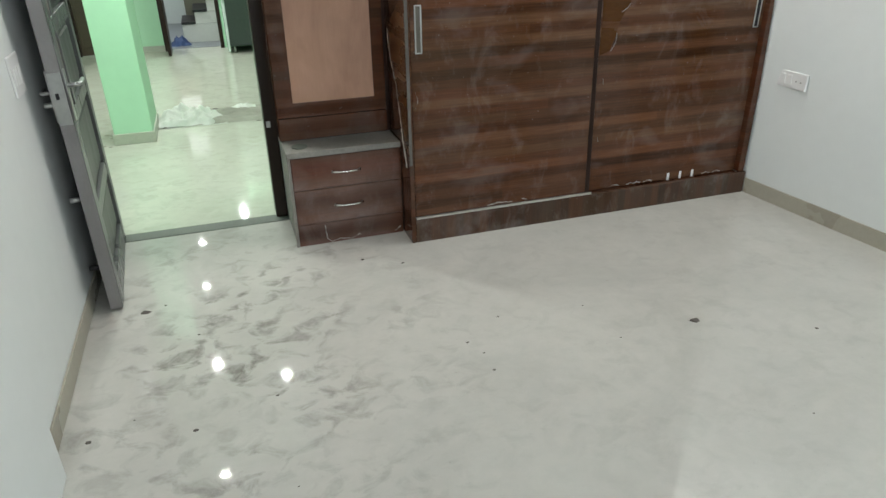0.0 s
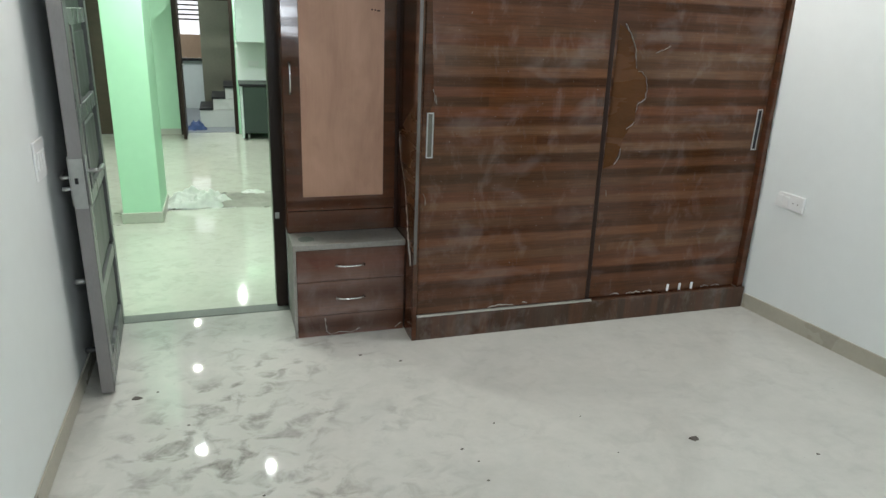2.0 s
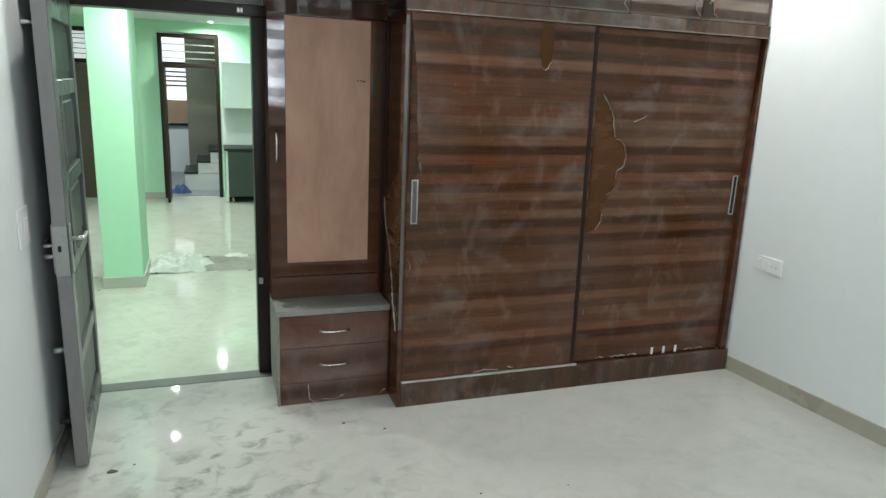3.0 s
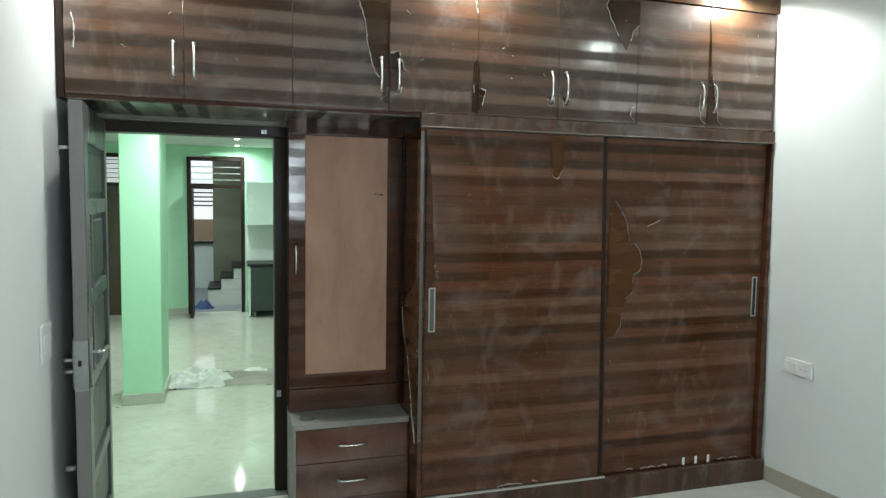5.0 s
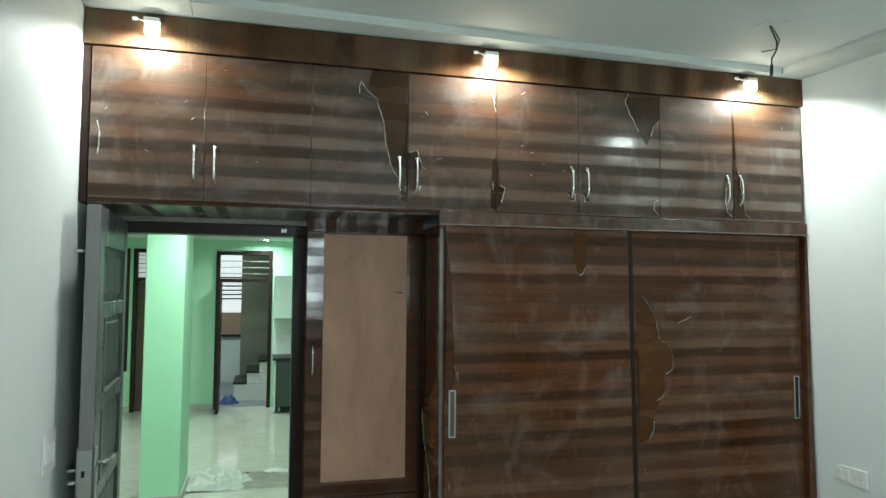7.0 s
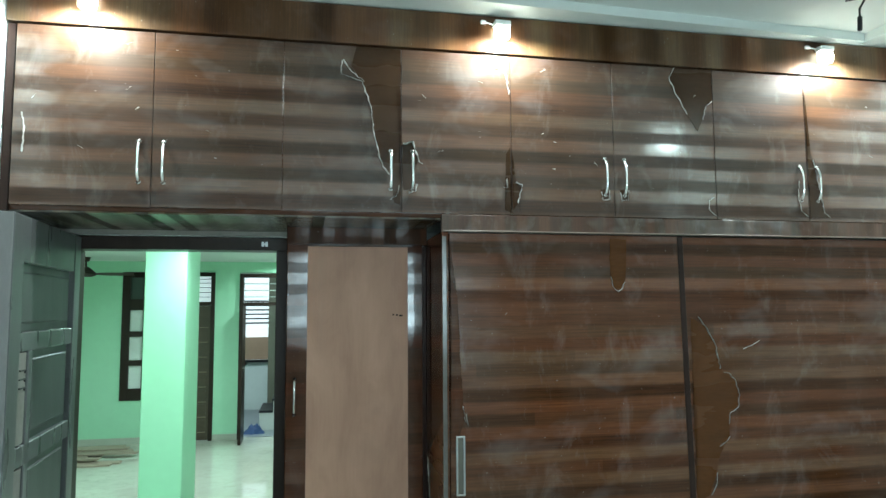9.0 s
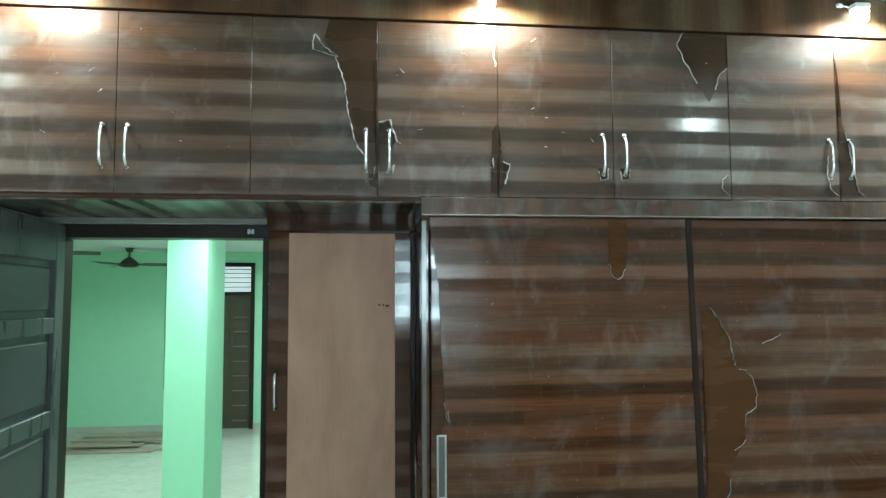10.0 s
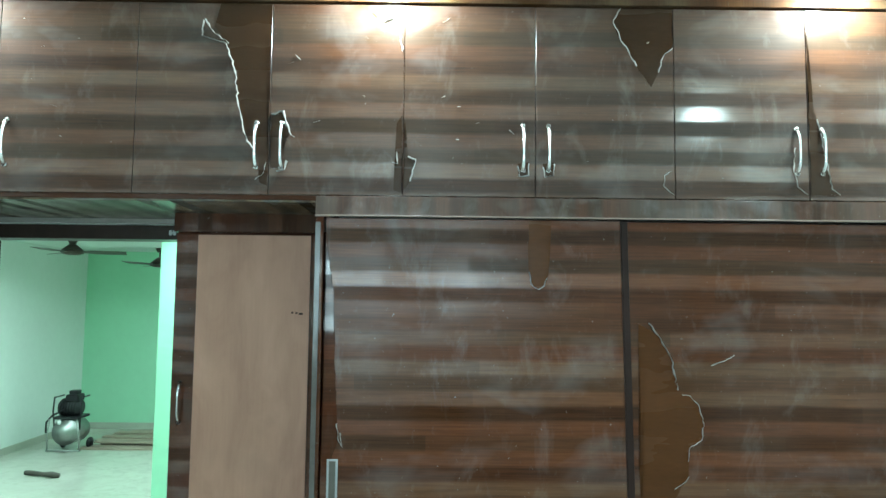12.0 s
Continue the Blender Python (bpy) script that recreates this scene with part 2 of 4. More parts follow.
WALL = plain("wall_paint", (0.71, 0.745, 0.73), 0.55, vary=0.035, scale=2.0, bump=0.03)
CEILING = plain("ceiling_paint", (0.60, 0.635, 0.61), 0.75, vary=0.03, scale=2.0)
SKIRT = plain("skirting_tile", (0.37, 0.35, 0.285), 0.3, vary=0.10, scale=6.0)
HALL_SKIRT = plain("hall_skirting_tile", (0.44, 0.45, 0.38), 0.35, vary=0.12, scale=8.0)
GREEN = plain("mint_wall_paint", (0.42, 0.71, 0.49), 0.55, vary=0.05, scale=2.0)
MINT_PALE = plain("pale_mint_paint", (0.76, 0.81, 0.77), 0.55, vary=0.05, scale=2.0)
HALL_CEIL = plain("hall_ceiling_paint", (0.68, 0.76, 0.71), 0.75, vary=0.03, scale=2.0)
FLOOR = floor_stone("room_floor_stone", (0.49, 0.485, 0.445), (0.05, 2.55))
HALLFLOOR = floor_stone("hall_floor_stone", (0.51, 0.515, 0.44), None, 0.05)
GRANITE = plain("threshold_granite", (0.15, 0.165, 0.145), 0.6, vary=0.22, scale=20.0, spec=0.25)
LAM = laminate("banded_laminate", False, (1.02, 0.895, 0.715), rough=0.21, band=0.0493, film=0.085, crinkle=0.6, soft=0.34, contrast=0.20, spec=(0.0, 0.47), haze_coat=0.07, ior=1.52, mixed=0.21, broken=0.14, smears=1.5, streaks=0.15)
LAM_UP = laminate("upright_banded_laminate", True, (0.78, 0.80, 0.80), film=0.16, seed=3.0, contrast=0.16, soft=0.4, spec=(0.02, 0.5), paint=0.6)
FASCIA = laminate("fascia_laminate", True, (0.85, 0.92, 0.75), 0.16, 0.10, 0.04, seed=4.0, contrast=0.20, soft=0.7, spec=(0.05, 0.7))
# Greenish tint and heavy film value also paint in the hall's green light.
UNDER = laminate("underside_laminate", True, (0.55, 0.85, 0.85), 0.20, 0.054, 0.22, seed=6.0, contrast=0.8, haze_coat=0.0, spec=(0.0, 0.5), soft=0.25, flat=True)
LAM_LOW = laminate("drawer_laminate", False, (1.15, 0.85, 0.8), 0.28, 0.09, 0.09, seed=5.0, contrast=0.14, soft=0.9)
LAM_LOFT = laminate("loft_laminate", False, (0.66, 0.69, 0.57), 0.12, band=0.0512, film=0.085, contrast=0.26, haze_coat=0.48, spec=(0.0, 1.0), soft=0.30, coat_rough=0.40, crinkle=0.9, ior=1.64, phase=-0.026, mixed=0.18, broken=0.10, smears=1.5, streaks=0.15)
LAM_SIDE = laminate("side_laminate", False, (0.80, 0.64, 0.56), 0.05, film=0.03, seed=2.0, contrast=0.26, haze_coat=0.05, spec=(0.16, 0.85), soft=0.2, paint=0.35)
GLOSS_UP = laminate("glossy_upright_laminate", True, (0.60, 0.52, 0.48), 0.06, 0.055, 0.03, seed=8.0, contrast=0.30, haze_coat=0.05, spec=(0.04, 0.55), soft=0.2, paint=0.4)
BARE = plain("bare_laminate", (0.080, 0.0305, 0.0090), 0.26, vary=0.22, scale=5.0, stretch=(1, 1, 5), bump=0.0, spec=0.2)
BARE_LOFT = plain("bare_loft_laminate", (0.034, 0.0165, 0.0068), 0.26, vary=0.20, scale=5.0, stretch=(1, 1, 5), bump=0.0, spec=0.3)
FILM_EDGE = plain("folded_film", (0.10, 0.09, 0.08), 0.16, vary=0.2, scale=12.0, spec=0.9)
FILM = plain("torn_film", (0.31, 0.295, 0.27), 0.35, vary=0.3, scale=30.0)
# Near-black brown; on the gap strips it stands in for shade.
DARKGAP = plain("near_black_brown", (0.024, 0.013, 0.010), 0.4, vary=0.2, spec=0.15)
DUSTTOP = plain("dusty_top", (0.22, 0.21, 0.19), 0.6, vary=0.3, scale=9.0)
EDGE = plain("pale_edge_band", (0.19, 0.145, 0.11), 0.45, vary=0.15)
PLY = ply_mat("plywood_backing")
CHROME = plain("brushed_chrome", (0.75, 0.74, 0.72), 0.22, 1.0, 0.06, 20.0, 0.0)
ALU = plain("aluminium", (0.55, 0.55, 0.53), 0.35, 1.0, 0.08, 20.0, 0.0)
FRAME_WOOD = plain("dark_frame_wood", (0.024, 0.015, 0.011), 0.38, vary=0.25, scale=9.0, stretch=(6, 6, 1), spec=0.2)
LEAF = plain("grey_door_paint", (0.095, 0.098, 0.098), 0.30, vary=0.14, scale=7.0, stretch=(5, 5, 1), spec=0.3)
# The leaf's grey, lightened to paint the room light on its edge.
LIT_EDGE = plain("lit_grey_door_edge", (0.20, 0.19, 0.188), 0.4, vary=0.14, scale=7.0, stretch=(5, 5, 1))
LEAF_PANEL = plain("grey_door_panel_paint", (0.085, 0.09, 0.088), 0.42, vary=0.16, scale=7.0, stretch=(5, 5, 1), spec=0.3)
WHITE_PLASTIC = plain("white_plastic", (0.76, 0.77, 0.76), 0.3, vary=0.03)
BLACK = plain("black_plastic", (0.02, 0.02, 0.022), 0.4, vary=0.2, spec=0.25)
CUP = plain("dark_mirror_cup", (0.13, 0.12, 0.10), 0.3, 0.6, 0.1)
STEEL = plain("worn_steel", (0.42, 0.43, 0.42), 0.32, 0.9, 0.15)
FARDOOR = plain("dark_veneer", (0.060, 0.040, 0.026), 0.4, vary=0.25, scale=9.0, stretch=(1, 1, 5))
FARLINE = plain("pale_inlay", (0.22, 0.17, 0.12), 0.4, vary=0.1)
FROST = plain("frosted_glass", (0.72, 0.76, 0.74), 0.25, vary=0.06)
BOARD = plain("rough_boards", (0.30, 0.25, 0.19), 0.75, vary=0.3, scale=6.0, stretch=(1, 5, 5))
RUBBLE = plain("cement_rubble", (0.27, 0.265, 0.225), 0.9, vary=0.3, scale=14.0)
FAN_BROWN = plain("brown_fan_enamel", (0.055, 0.038, 0.028), 0.35, vary=0.1)
KIT_DARK = plain("dark_green_cabinet", (0.035, 0.050, 0.043), 0.35, vary=0.15)
KIT_PALE = plain("pale_gloss_cabinet", (0.62, 0.72, 0.67), 0.25, vary=0.04)
STAIRWALL = plain("olive_tile_wall", (0.17, 0.16, 0.12), 0.4, vary=0.15, scale=5.0)
STAIR_WHITE = plain("white_stair_tile", (0.62, 0.62, 0.60), 0.3, vary=0.06)
TAN = plain("tan_panel", (0.46, 0.30, 0.20), 0.5, vary=0.1)
BLUEBAG = plain("blue_bag_cloth", (0.03, 0.06, 0.16), 0.7, vary=0.35, scale=12.0)
LED = glow("lit_led", (1.0, 0.95, 0.82), 40.0)
LEDCOOL = glow("lit_panel", (0.93, 1.0, 0.97), 28.0)
LOBBYFLOOR = plain("lobby_floor_stone", (0.22, 0.235, 0.25), 0.35, vary=0.15)
LOBBYGLOW = glow("lobby_daylight", (0.92, 0.95, 1.0), 0.9)
# Glass with its own emission, in place of daylight shining through.
GLOWFROST = glow("glowing_frosted_glass", (0.92, 0.96, 1.0), 0.55)
SKYGLOW = glow("daylight_beyond", (0.78, 0.89, 1.0), 7.0)


# ---- building helpers ----
def thing(name, at, label, category, group="", kind=""):
    ob = new(name)
    ob.empty_display_size = 0.1
    ob.location = at
    return tagged(ob, label, category, group, kind)


def origin_of(ob):
    v = Vector((0, 0, 0))
    while ob is not None:
        v, ob = v + Vector(ob.location), ob.parent
    return v


def part(name, bm, material, parent=None, label="", smooth=False):
    """Links a bmesh, given in room coordinates, as one mesh object under a thing or a part."""
    me = bpy.data.meshes.new(name)
    if parent is not None:
        bmesh.ops.translate(bm, verts=bm.verts, vec=-origin_of(parent))
    bmesh.ops.recalc_face_normals(bm, faces=bm.faces)
    bm.to_mesh(me)
    bm.free()
    if smooth:
        me.shade_smooth()
    me.materials.append(material)
    ob = new(name, me)
    ob.parent = parent
    return tagged(ob, label)


def setting(name, bm, material, label, category):
    return tagged(part(name, bm, material), label, category, "", "structure")


def cuboid(bm, x0, x1, y0, y1, z0, z1, bev=0.0, segs=1):
    vs = bmesh.ops.create_cube(bm, size=1.0)["verts"]
    for v in vs:
        v.co = Vector(((x0 + x1) / 2 + v.co.x * (x1 - x0), (y0 + y1) / 2 + v.co.y * (y1 - y0), (z0 + z1) / 2 + v.co.z * (z1 - z0)))
    if bev:
        es = list({e for v in vs for e in v.link_edges})
        bmesh.ops.bevel(bm, geom=es, offset=bev, segments=segs, affect="EDGES", profile=0.5)
    return bm


def box(x0, x1, y0, y1, z0, z1, bev=0.0, segs=1):
    return cuboid(bmesh.new(), x0, x1, y0, y1, z0, z1, bev, segs)


def cyl(bm, at, r, length, axis="Z", n=20, r2=None, bev=0.0):
    turn = {"Z": Matrix(), "X": Matrix.Rotation(radians(90), 4, "Y"), "Y": Matrix.Rotation(radians(-90), 4, "X")}[axis]
    vs = bmesh.ops.create_cone(bm, cap_ends=True, segments=n, radius1=r, radius2=r if r2 is None else r2, depth=length, matrix=Matrix.Translation(at) @ turn)["verts"]
    if bev:
        caps = [f for f in {f for v in vs for f in v.link_faces} if len(f.verts) > 4]
        bmesh.ops.bevel(bm, geom=list({e for f in caps for e in f.edges}), offset=bev, segments=2, affect="EDGES")
    return bm


def tube(bm, pts, r, n=8, taper=None):
    """A round bar along points."""
    pts = [Vector(p) for p in pts]
    rings = []
    for i, p in enumerate(pts):
        d = (pts[min(i + 1, len(pts) - 1)] - pts[max(i - 1, 0)]).normalized()
        side = d.orthogonal().normalized() if i == 0 else (side - d * side.dot(d)).normalized()
        up = d.cross(side)
        rr = r * (taper[i] if taper else 1)
        rings.append([bm.verts.new(p + (side * math.cos(a) + up * math.sin(a)) * rr) for a in (2 * math.pi * k / n for k in range(n))])
    for a, b in zip(rings, rings[1:]):
        for k in range(n):
            bm.faces.new((a[k], a[(k + 1) % n], b[(k + 1) % n], b[k]))
    bm.faces.new(rings[0][::-1])
    bm.faces.new(rings[-1])
    return bm


def jagged(pts, step, amp, rng):
    out = []
    for (a0, b0), (a1, b1) in zip(pts, pts[1:]):
        n = max(1, int(math.hypot(a1 - a0, b1 - b0) / step))
        for i in range(n):
            f = i / n
            k = 0 if i == 0 else 1
            out.append((a0 + (a1 - a0) * f + rng.uniform(-amp, amp) * k, b0 + (b1 - b0) * f + rng.uniform(-amp, amp) * k))
    out.append(pts[-1])
    return out


def on_front(y):
    return lambda a, b, d: (a, y - d, b)


def on_side(x):
    return lambda a, b, d: (x - d, a, b)


def bare_patch(parent, place, outline, seed, lift=0.0016, material=None):
    """A patch where the film is pulled off: a thin slab with an uneven outline."""
    rng = random.Random(seed)
    pts = jagged(outline + outline[:1], 0.02, 0.0025, rng)[:-1]
    bm = bmesh.new()
    top = [bm.verts.new(place(a, b, lift)) for a, b in pts]
    low = [bm.verts.new(place(a, b, -0.001)) for a, b in pts]
    bm.faces.new(top)
    n = len(pts)
    for i in range(n):
        bm.faces.new((top[i], top[(i + 1) % n], low[(i + 1) % n], low[i]))
    bmesh.ops.triangulate(bm, faces=[f for f in bm.faces if len(f.verts) > 4])
    return part("bare_patch", bm, material or (BARE_LOFT if parent.name.startswith("loft") else BARE), parent, "patch of bare brown laminate")


def torn_film(parent, place, line, seed, width=0.005, curl=0.006):
    """A curled whitish rag of film along a tear."""
    rng = random.Random(seed)
    pts = jagged(line, 0.012, 0.003, rng)
    bm = bmesh.new()
    rows = []
    for i, (a, b) in enumerate(pts):
        j, k = pts[max(0, i - 1)], pts[min(len(pts) - 1, i + 1)]
        dx, dz = k[0] - j[0], k[1] - j[1]
        s = math.hypot(dx, dz) or 1
        nx, nz = dz / s, -dx / s
        w = width * rng.uniform(0.08, 0.85)
        h = curl * rng.uniform(0.4, 1.3)
        rows.append([bm.verts.new(place(a + nx * w * f, b + nz * w * f, 0.0025 + h * g)) for f, g in ((-0.5, 0.0), (0.0, 1.0), (0.5, 0.35), (0.1, 0.05))])
    for p, q in zip(rows, rows[1:]):
        for c in range(4):
            bm.faces.new((p[c], p[(c + 1) % 4], q[(c + 1) % 4], q[c]))
    bm.faces.new(rows[0][::-1])
    bm.faces.new(rows[-1])
    return part("torn_film", bm, FILM, parent, "curled strip of torn protective film")


def bow_handle(parent, at, length, out, level=False):
    """A slim bowed chrome pull with flared ends."""
    x, y, z = at
    pts, taper = [], []
    for i in range(13):
        f = i / 12
        s = (f - 0.5) * length
        d = out * (1 - (2 * f - 1) ** 4) + 0.002
        pts.append((x + s, y - d, z) if level else (x, y - d, z + s))
        taper.append(1.35 - 0.5 * math.sin(math.pi * f) + (0.35 if i in (0, 12) else 0))
    bm = tube(bmesh.new(), pts, 0.0052, 8, taper)
    for f in (-0.5, 0.5):
        c = (x + f * length, y - 0.004, z) if level else (x, y - 0.004, z + f * length)
        cyl(bm, c, 0.008, 0.008, "Y", 12)
    return part("handle", bm, CHROME, parent, "bowed chrome handle", True)


# ---- room shell ----
def slab(points, z0, z1):
    bm = bmesh.new()
    a = [bm.verts.new((x, y, z0)) for x, y in points]
    b = [bm.verts.new((x, y, z1)) for x, y in points]
    bm.faces.new(a[::-1])
    bm.faces.new(b)
    n = len(points)
    for i in range(n):
        bm.faces.new((a[i], a[(i + 1) % n], b[(i + 1) % n], b[i]))
    return bm


BACK = -1.7
setting("floor", box(-0.75, 4.0, BACK - 0.15, DWALL, -0.17, 0.0), FLOOR, "polished pale stone floor with scuffed dust and smears", "floor")
setting("threshold", box(-0.75, 0.42, DWALL + 0.001, 3.972, -0.17, 0.004, 0.003), GRANITE, "grey granite threshold strip in the doorway", "threshold")

bm = box(-0.78, -0.60, 2.03, DWALL, 0.0, CEIL + 0.2)
cuboid(bm, -0.78, -0.545, BACK, 2.03, 0.0, CEIL + 0.2, 0.003)
setting("wall_left", bm, WALL, "off-white painted plaster wall", "wall")


def right_x(y, z):
    return 3.226 - 0.030 * z + 0.112 * (3.3 - y)


bm = bmesh.new()
vs = []
for y, z, o in ((DWALL, 0, 0), (BACK, 0, 0), (BACK, CEIL + 0.2, 0), (DWALL, CEIL + 0.2, 0), (DWALL, 0, 0.15), (BACK, 0, 0.15), (BACK, CEIL + 0.2, 0.15), (DWALL, CEIL + 0.2, 0.15)):
    vs.append(bm.verts.new((right_x(y, z) + o, y, z)))
for f in ((0, 1, 2, 3), (7, 6, 5, 4), (0, 4, 5, 1), (1, 5, 6, 2), (2, 6, 7, 3), (3, 7, 4, 0)):
    bm.faces.new([vs[i] for i in f])
setting("wall_right", bm, WALL, "white painted plaster wall", "wall")

# back wall with a high window behind the camera
bm = box(-0.78, 0.40, BACK - 0.15, BACK, 0, CEIL + 0.2)
cuboid(bm, 2.0, 4.0, BACK - 0.15, BACK, 0, CEIL + 0.2)
cuboid(bm, 0.10, 2.0, BACK - 0.15, BACK, 0, 1.40)
cuboid(bm, 0.10, 2.0, BACK - 0.15, BACK, 2.40, CEIL + 0.2)
setting("wall_back", bm, WALL, "white painted plaster wall", "wall")
setting("backdrop", box(-0.6, 2.6, BACK - 0.42, BACK - 0.40, 1.0, 2.8), SKYGLOW, "bright daylight beyond the window", "sky")
window_1 = thing("window_1", (1.05, BACK - 0.08, 1.4), "dark framed window letting in daylight", "window", kind="structure")
bm = bmesh.new()
for x0, x1 in ((0.10, 0.15), (1.025, 1.075), (1.95, 2.0)):
    cuboid(bm, x0, x1, BACK - 0.11, BACK - 0.05, 1.40, 2.40, 0.002)
for z0, z1 in ((1.40, 1.45), (2.35, 2.40)):
    cuboid(bm, 0.15, 1.95, BACK - 0.108, BACK - 0.052, z0, z1)
part("window_frame", bm, FRAME_WOOD, window_1)

# door wall with the doorway
bm = box(-4.3, -0.60, DWALL, 4.07, HALL, CEIL + 0.2)
cuboid(bm, 0.40, 4.0, DWALL, 4.07, HALL, CEIL + 0.2)
cuboid(bm, -0.60, 0.40, DWALL, 4.07, 2.079, CEIL + 0.2)
setting("wall_door", bm, WALL, "off-white painted wall with the doorway", "wall")

# ceiling with a slightly lower border along the walls
bm = box(-0.78, 4.0, BACK - 0.15, DWALL, CEIL + 0.04, CEIL + 0.2)
cuboid(bm, -0.60, -0.15, BACK, 3.34, CEIL, CEIL + 0.045, 0.004)
low = [bm.verts.new((x, y, CEIL + 0.001)) for x, y in ((-0.15, 3.12), (2.97, 3.25), (2.97, 3.34), (-0.15, 3.34))]
top = [bm.verts.new((v.co.x, v.co.y, CEIL + 0.045)) for v in low]
bm.faces.new(low[::-1])
bm.faces.new(top)
for i in range(4):
    bm.faces.new((low[i], low[(i + 1) % 4], top[(i + 1) % 4], top[i]))
vs = []
for z in (CEIL, CEIL + 0.045):
    for x, y in ((2.97, 3.34), (right_x(3.34, 2.95) + 0.02, 3.34), (right_x(BACK, 2.95) + 0.02, BACK), (3.40, BACK)):
        vs.append(bm.verts.new((x, y, z)))
for f in ((0, 1, 2, 3), (7, 6, 5, 4), (0, 4, 5, 1), (1, 5, 6, 2), (2, 6, 7, 3), (3, 7, 4, 0)):
    bm.faces.new([vs[i] for i in f])
setting("ceiling", bm, CEILING, "white gypsum ceiling with a stepped border", "ceiling")

# skirting
bm = box(-0.60, -0.590, 2.03, DWALL, 0, 0.088, 0.002)
setting("baseboard_left", bm, SKIRT, "beige tile skirting along the wall", "skirting")
bm = bmesh.new()
vs = []
for z in (0, 0.095):
    for y, o in ((3.303, 0.004), (BACK, 0.004), (BACK, -0.010), (3.303, -0.010)):
        vs.append(bm.verts.new((right_x(y, z) + o, y, z)))
for f in ((0, 1, 2, 3), (7, 6, 5, 4), (0, 4, 5, 1), (1, 5, 6, 2), (2, 6, 7, 3), (3, 7, 4, 0)):
    bm.faces.new([vs[i] for i in f])
setting("baseboard_right", bm, SKIRT, "beige tile skirting along the wall", "skirting")

# door frame
frame_1 = thing("door_frame", (-0.08, 3.9, 0), "dark brown wooden door frame around the open doorway", "door frame", kind="structure")
# Added dull strip: paints the dimness of the wall under the loft.
part("dim_wall_strip", box(-0.60, 0.385, DWALL - 0.010, DWALL - 0.002, 2.077, 2.108, 0.002), DUSTTOP, frame_1, "dull beige strip that paints the wall over the frame dim")
part("jamb", box(0.331, 0.398, 3.925, 4.055, 0.005, 2.017, 0.003), FRAME_WOOD, frame_1)
part("jamb", box(-0.598, -0.535, 3.925, 4.055, 0.005, 2.017, 0.003), FRAME_WOOD, frame_1)
part("head", box(-0.598, 0.398, 3.925, 4.055, 2.018, 2.078, 0.003), FRAME_WOOD, frame_1)


def strike(x, y, z, face):
    bm = bmesh.new()
    if face == "head":
        for a in (0, 1):
            cuboid(bm, x - 0.014 + a * 0.017, x - 0.003 + a * 0.017, y - 0.006, y, z - 0.011, z + 0.011, 0.001)
        cuboid(bm, x - 0.014, x + 0.014, y - 0.003, y, z - 0.004, z + 0.004)
    else:
        cuboid(bm, x - 0.012, x + 0.012, y - 0.004, y, z - 0.018, z + 0.018, 0.001)
        cuboid(bm, x - 0.005, x + 0.005, y - 0.008, y - 0.004, z - 0.008, z + 0.008)
    return part("strike_plate", bm, STEEL, frame_1, "small metal keeper")


strike(0.277, 3.925, 2.047, "head")
strike(0.352, 3.925, 0.575, "jamb")

# ---- room door leaf, open against the wall ----
leaf = thing("door_leaf", (-0.49, 3.92, 0.012), "grey painted panelled wooden door standing wide open", "door", kind="structure")
LX0, LX1, LY0, LY1 = -0.512, -0.457, 3.092, 3.917
PANELS = [(3.20, 3.825, 1.67, 1.91), (3.34, 3.825, 1.285, 1.605), (3.34, 3.825, 0.92, 1.215), (3.20, 3.825, 0.50, 0.86), (3.20, 3.825, 0.14, 0.43)]
bm = bmesh.new()
cuboid(bm, LX0, LX1, LY0, PANELS[0][0], 0.012, 2.068, 0.004)
cuboid(bm, LX0, LX1, PANELS[0][1], LY1, 0.012, 2.068, 0.004)
zs = [0.012] + [v for p in reversed(PANELS) for v in p[2:]] + [2.068]
for a, b in zip(zs[::2], zs[1::2]):
    cuboid(bm, LX0 + 0.002, LX1 - 0.002, PANELS[0][0], PANELS[0][1], a, b, 0.003)
cuboid(bm, LX0 + 0.002, LX1 - 0.002, 3.295, 3.34, 0.92, 1.605, 0.003)
part("stiles_and_rails", bm, LEAF, leaf)
for y0, y1, z0, z1 in PANELS:
    bm = box(LX0 + 0.018, LX1 - 0.020, y0 + 0.001, y1 - 0.001, z0 + 0.001, z1 - 0.001)
    cuboid(bm, LX0 + 0.010, LX1 - 0.012, y0 + 0.03, y1 - 0.03, z0 + 0.03, z1 - 0.03, 0.006)
    part("panel", bm, LEAF_PANEL, leaf)
# Edge face gets the lightened grey: light put into the colour.
part("lit_edge_face", box(LX0 + 0.002, LX1 - 0.002, LY0 - 0.003, LY0, 0.013, 2.067, 0.001), LIT_EDGE, leaf, "door edge in a lighter grey, for the room light it faces")
lock = part("lock_case", box(-0.511, -0.460, LY0 - 0.007, LY0 - 0.003, 0.885, 1.095, 0.001), STEEL, leaf, "steel mortise lock plate")
part("keyhole", box(-0.497, -0.484, LY0 - 0.010, LY0 - 0.0075, 0.99, 1.015, 0.001), BLACK, lock)
bm = box(LX1, LX1 + 0.008, 3.105, 3.145, 0.89, 1.10, 0.003)
tube(bm, [(LX1 + 0.005, 3.125, 1.035), (LX1 + 0.045, 3.125, 1.037), (LX1 + 0.055, 3.14, 1.038), (LX1 + 0.055, 3.23, 1.036)], 0.009, 10)
part("handle", bm, STEEL, leaf, "steel lever handle", True)
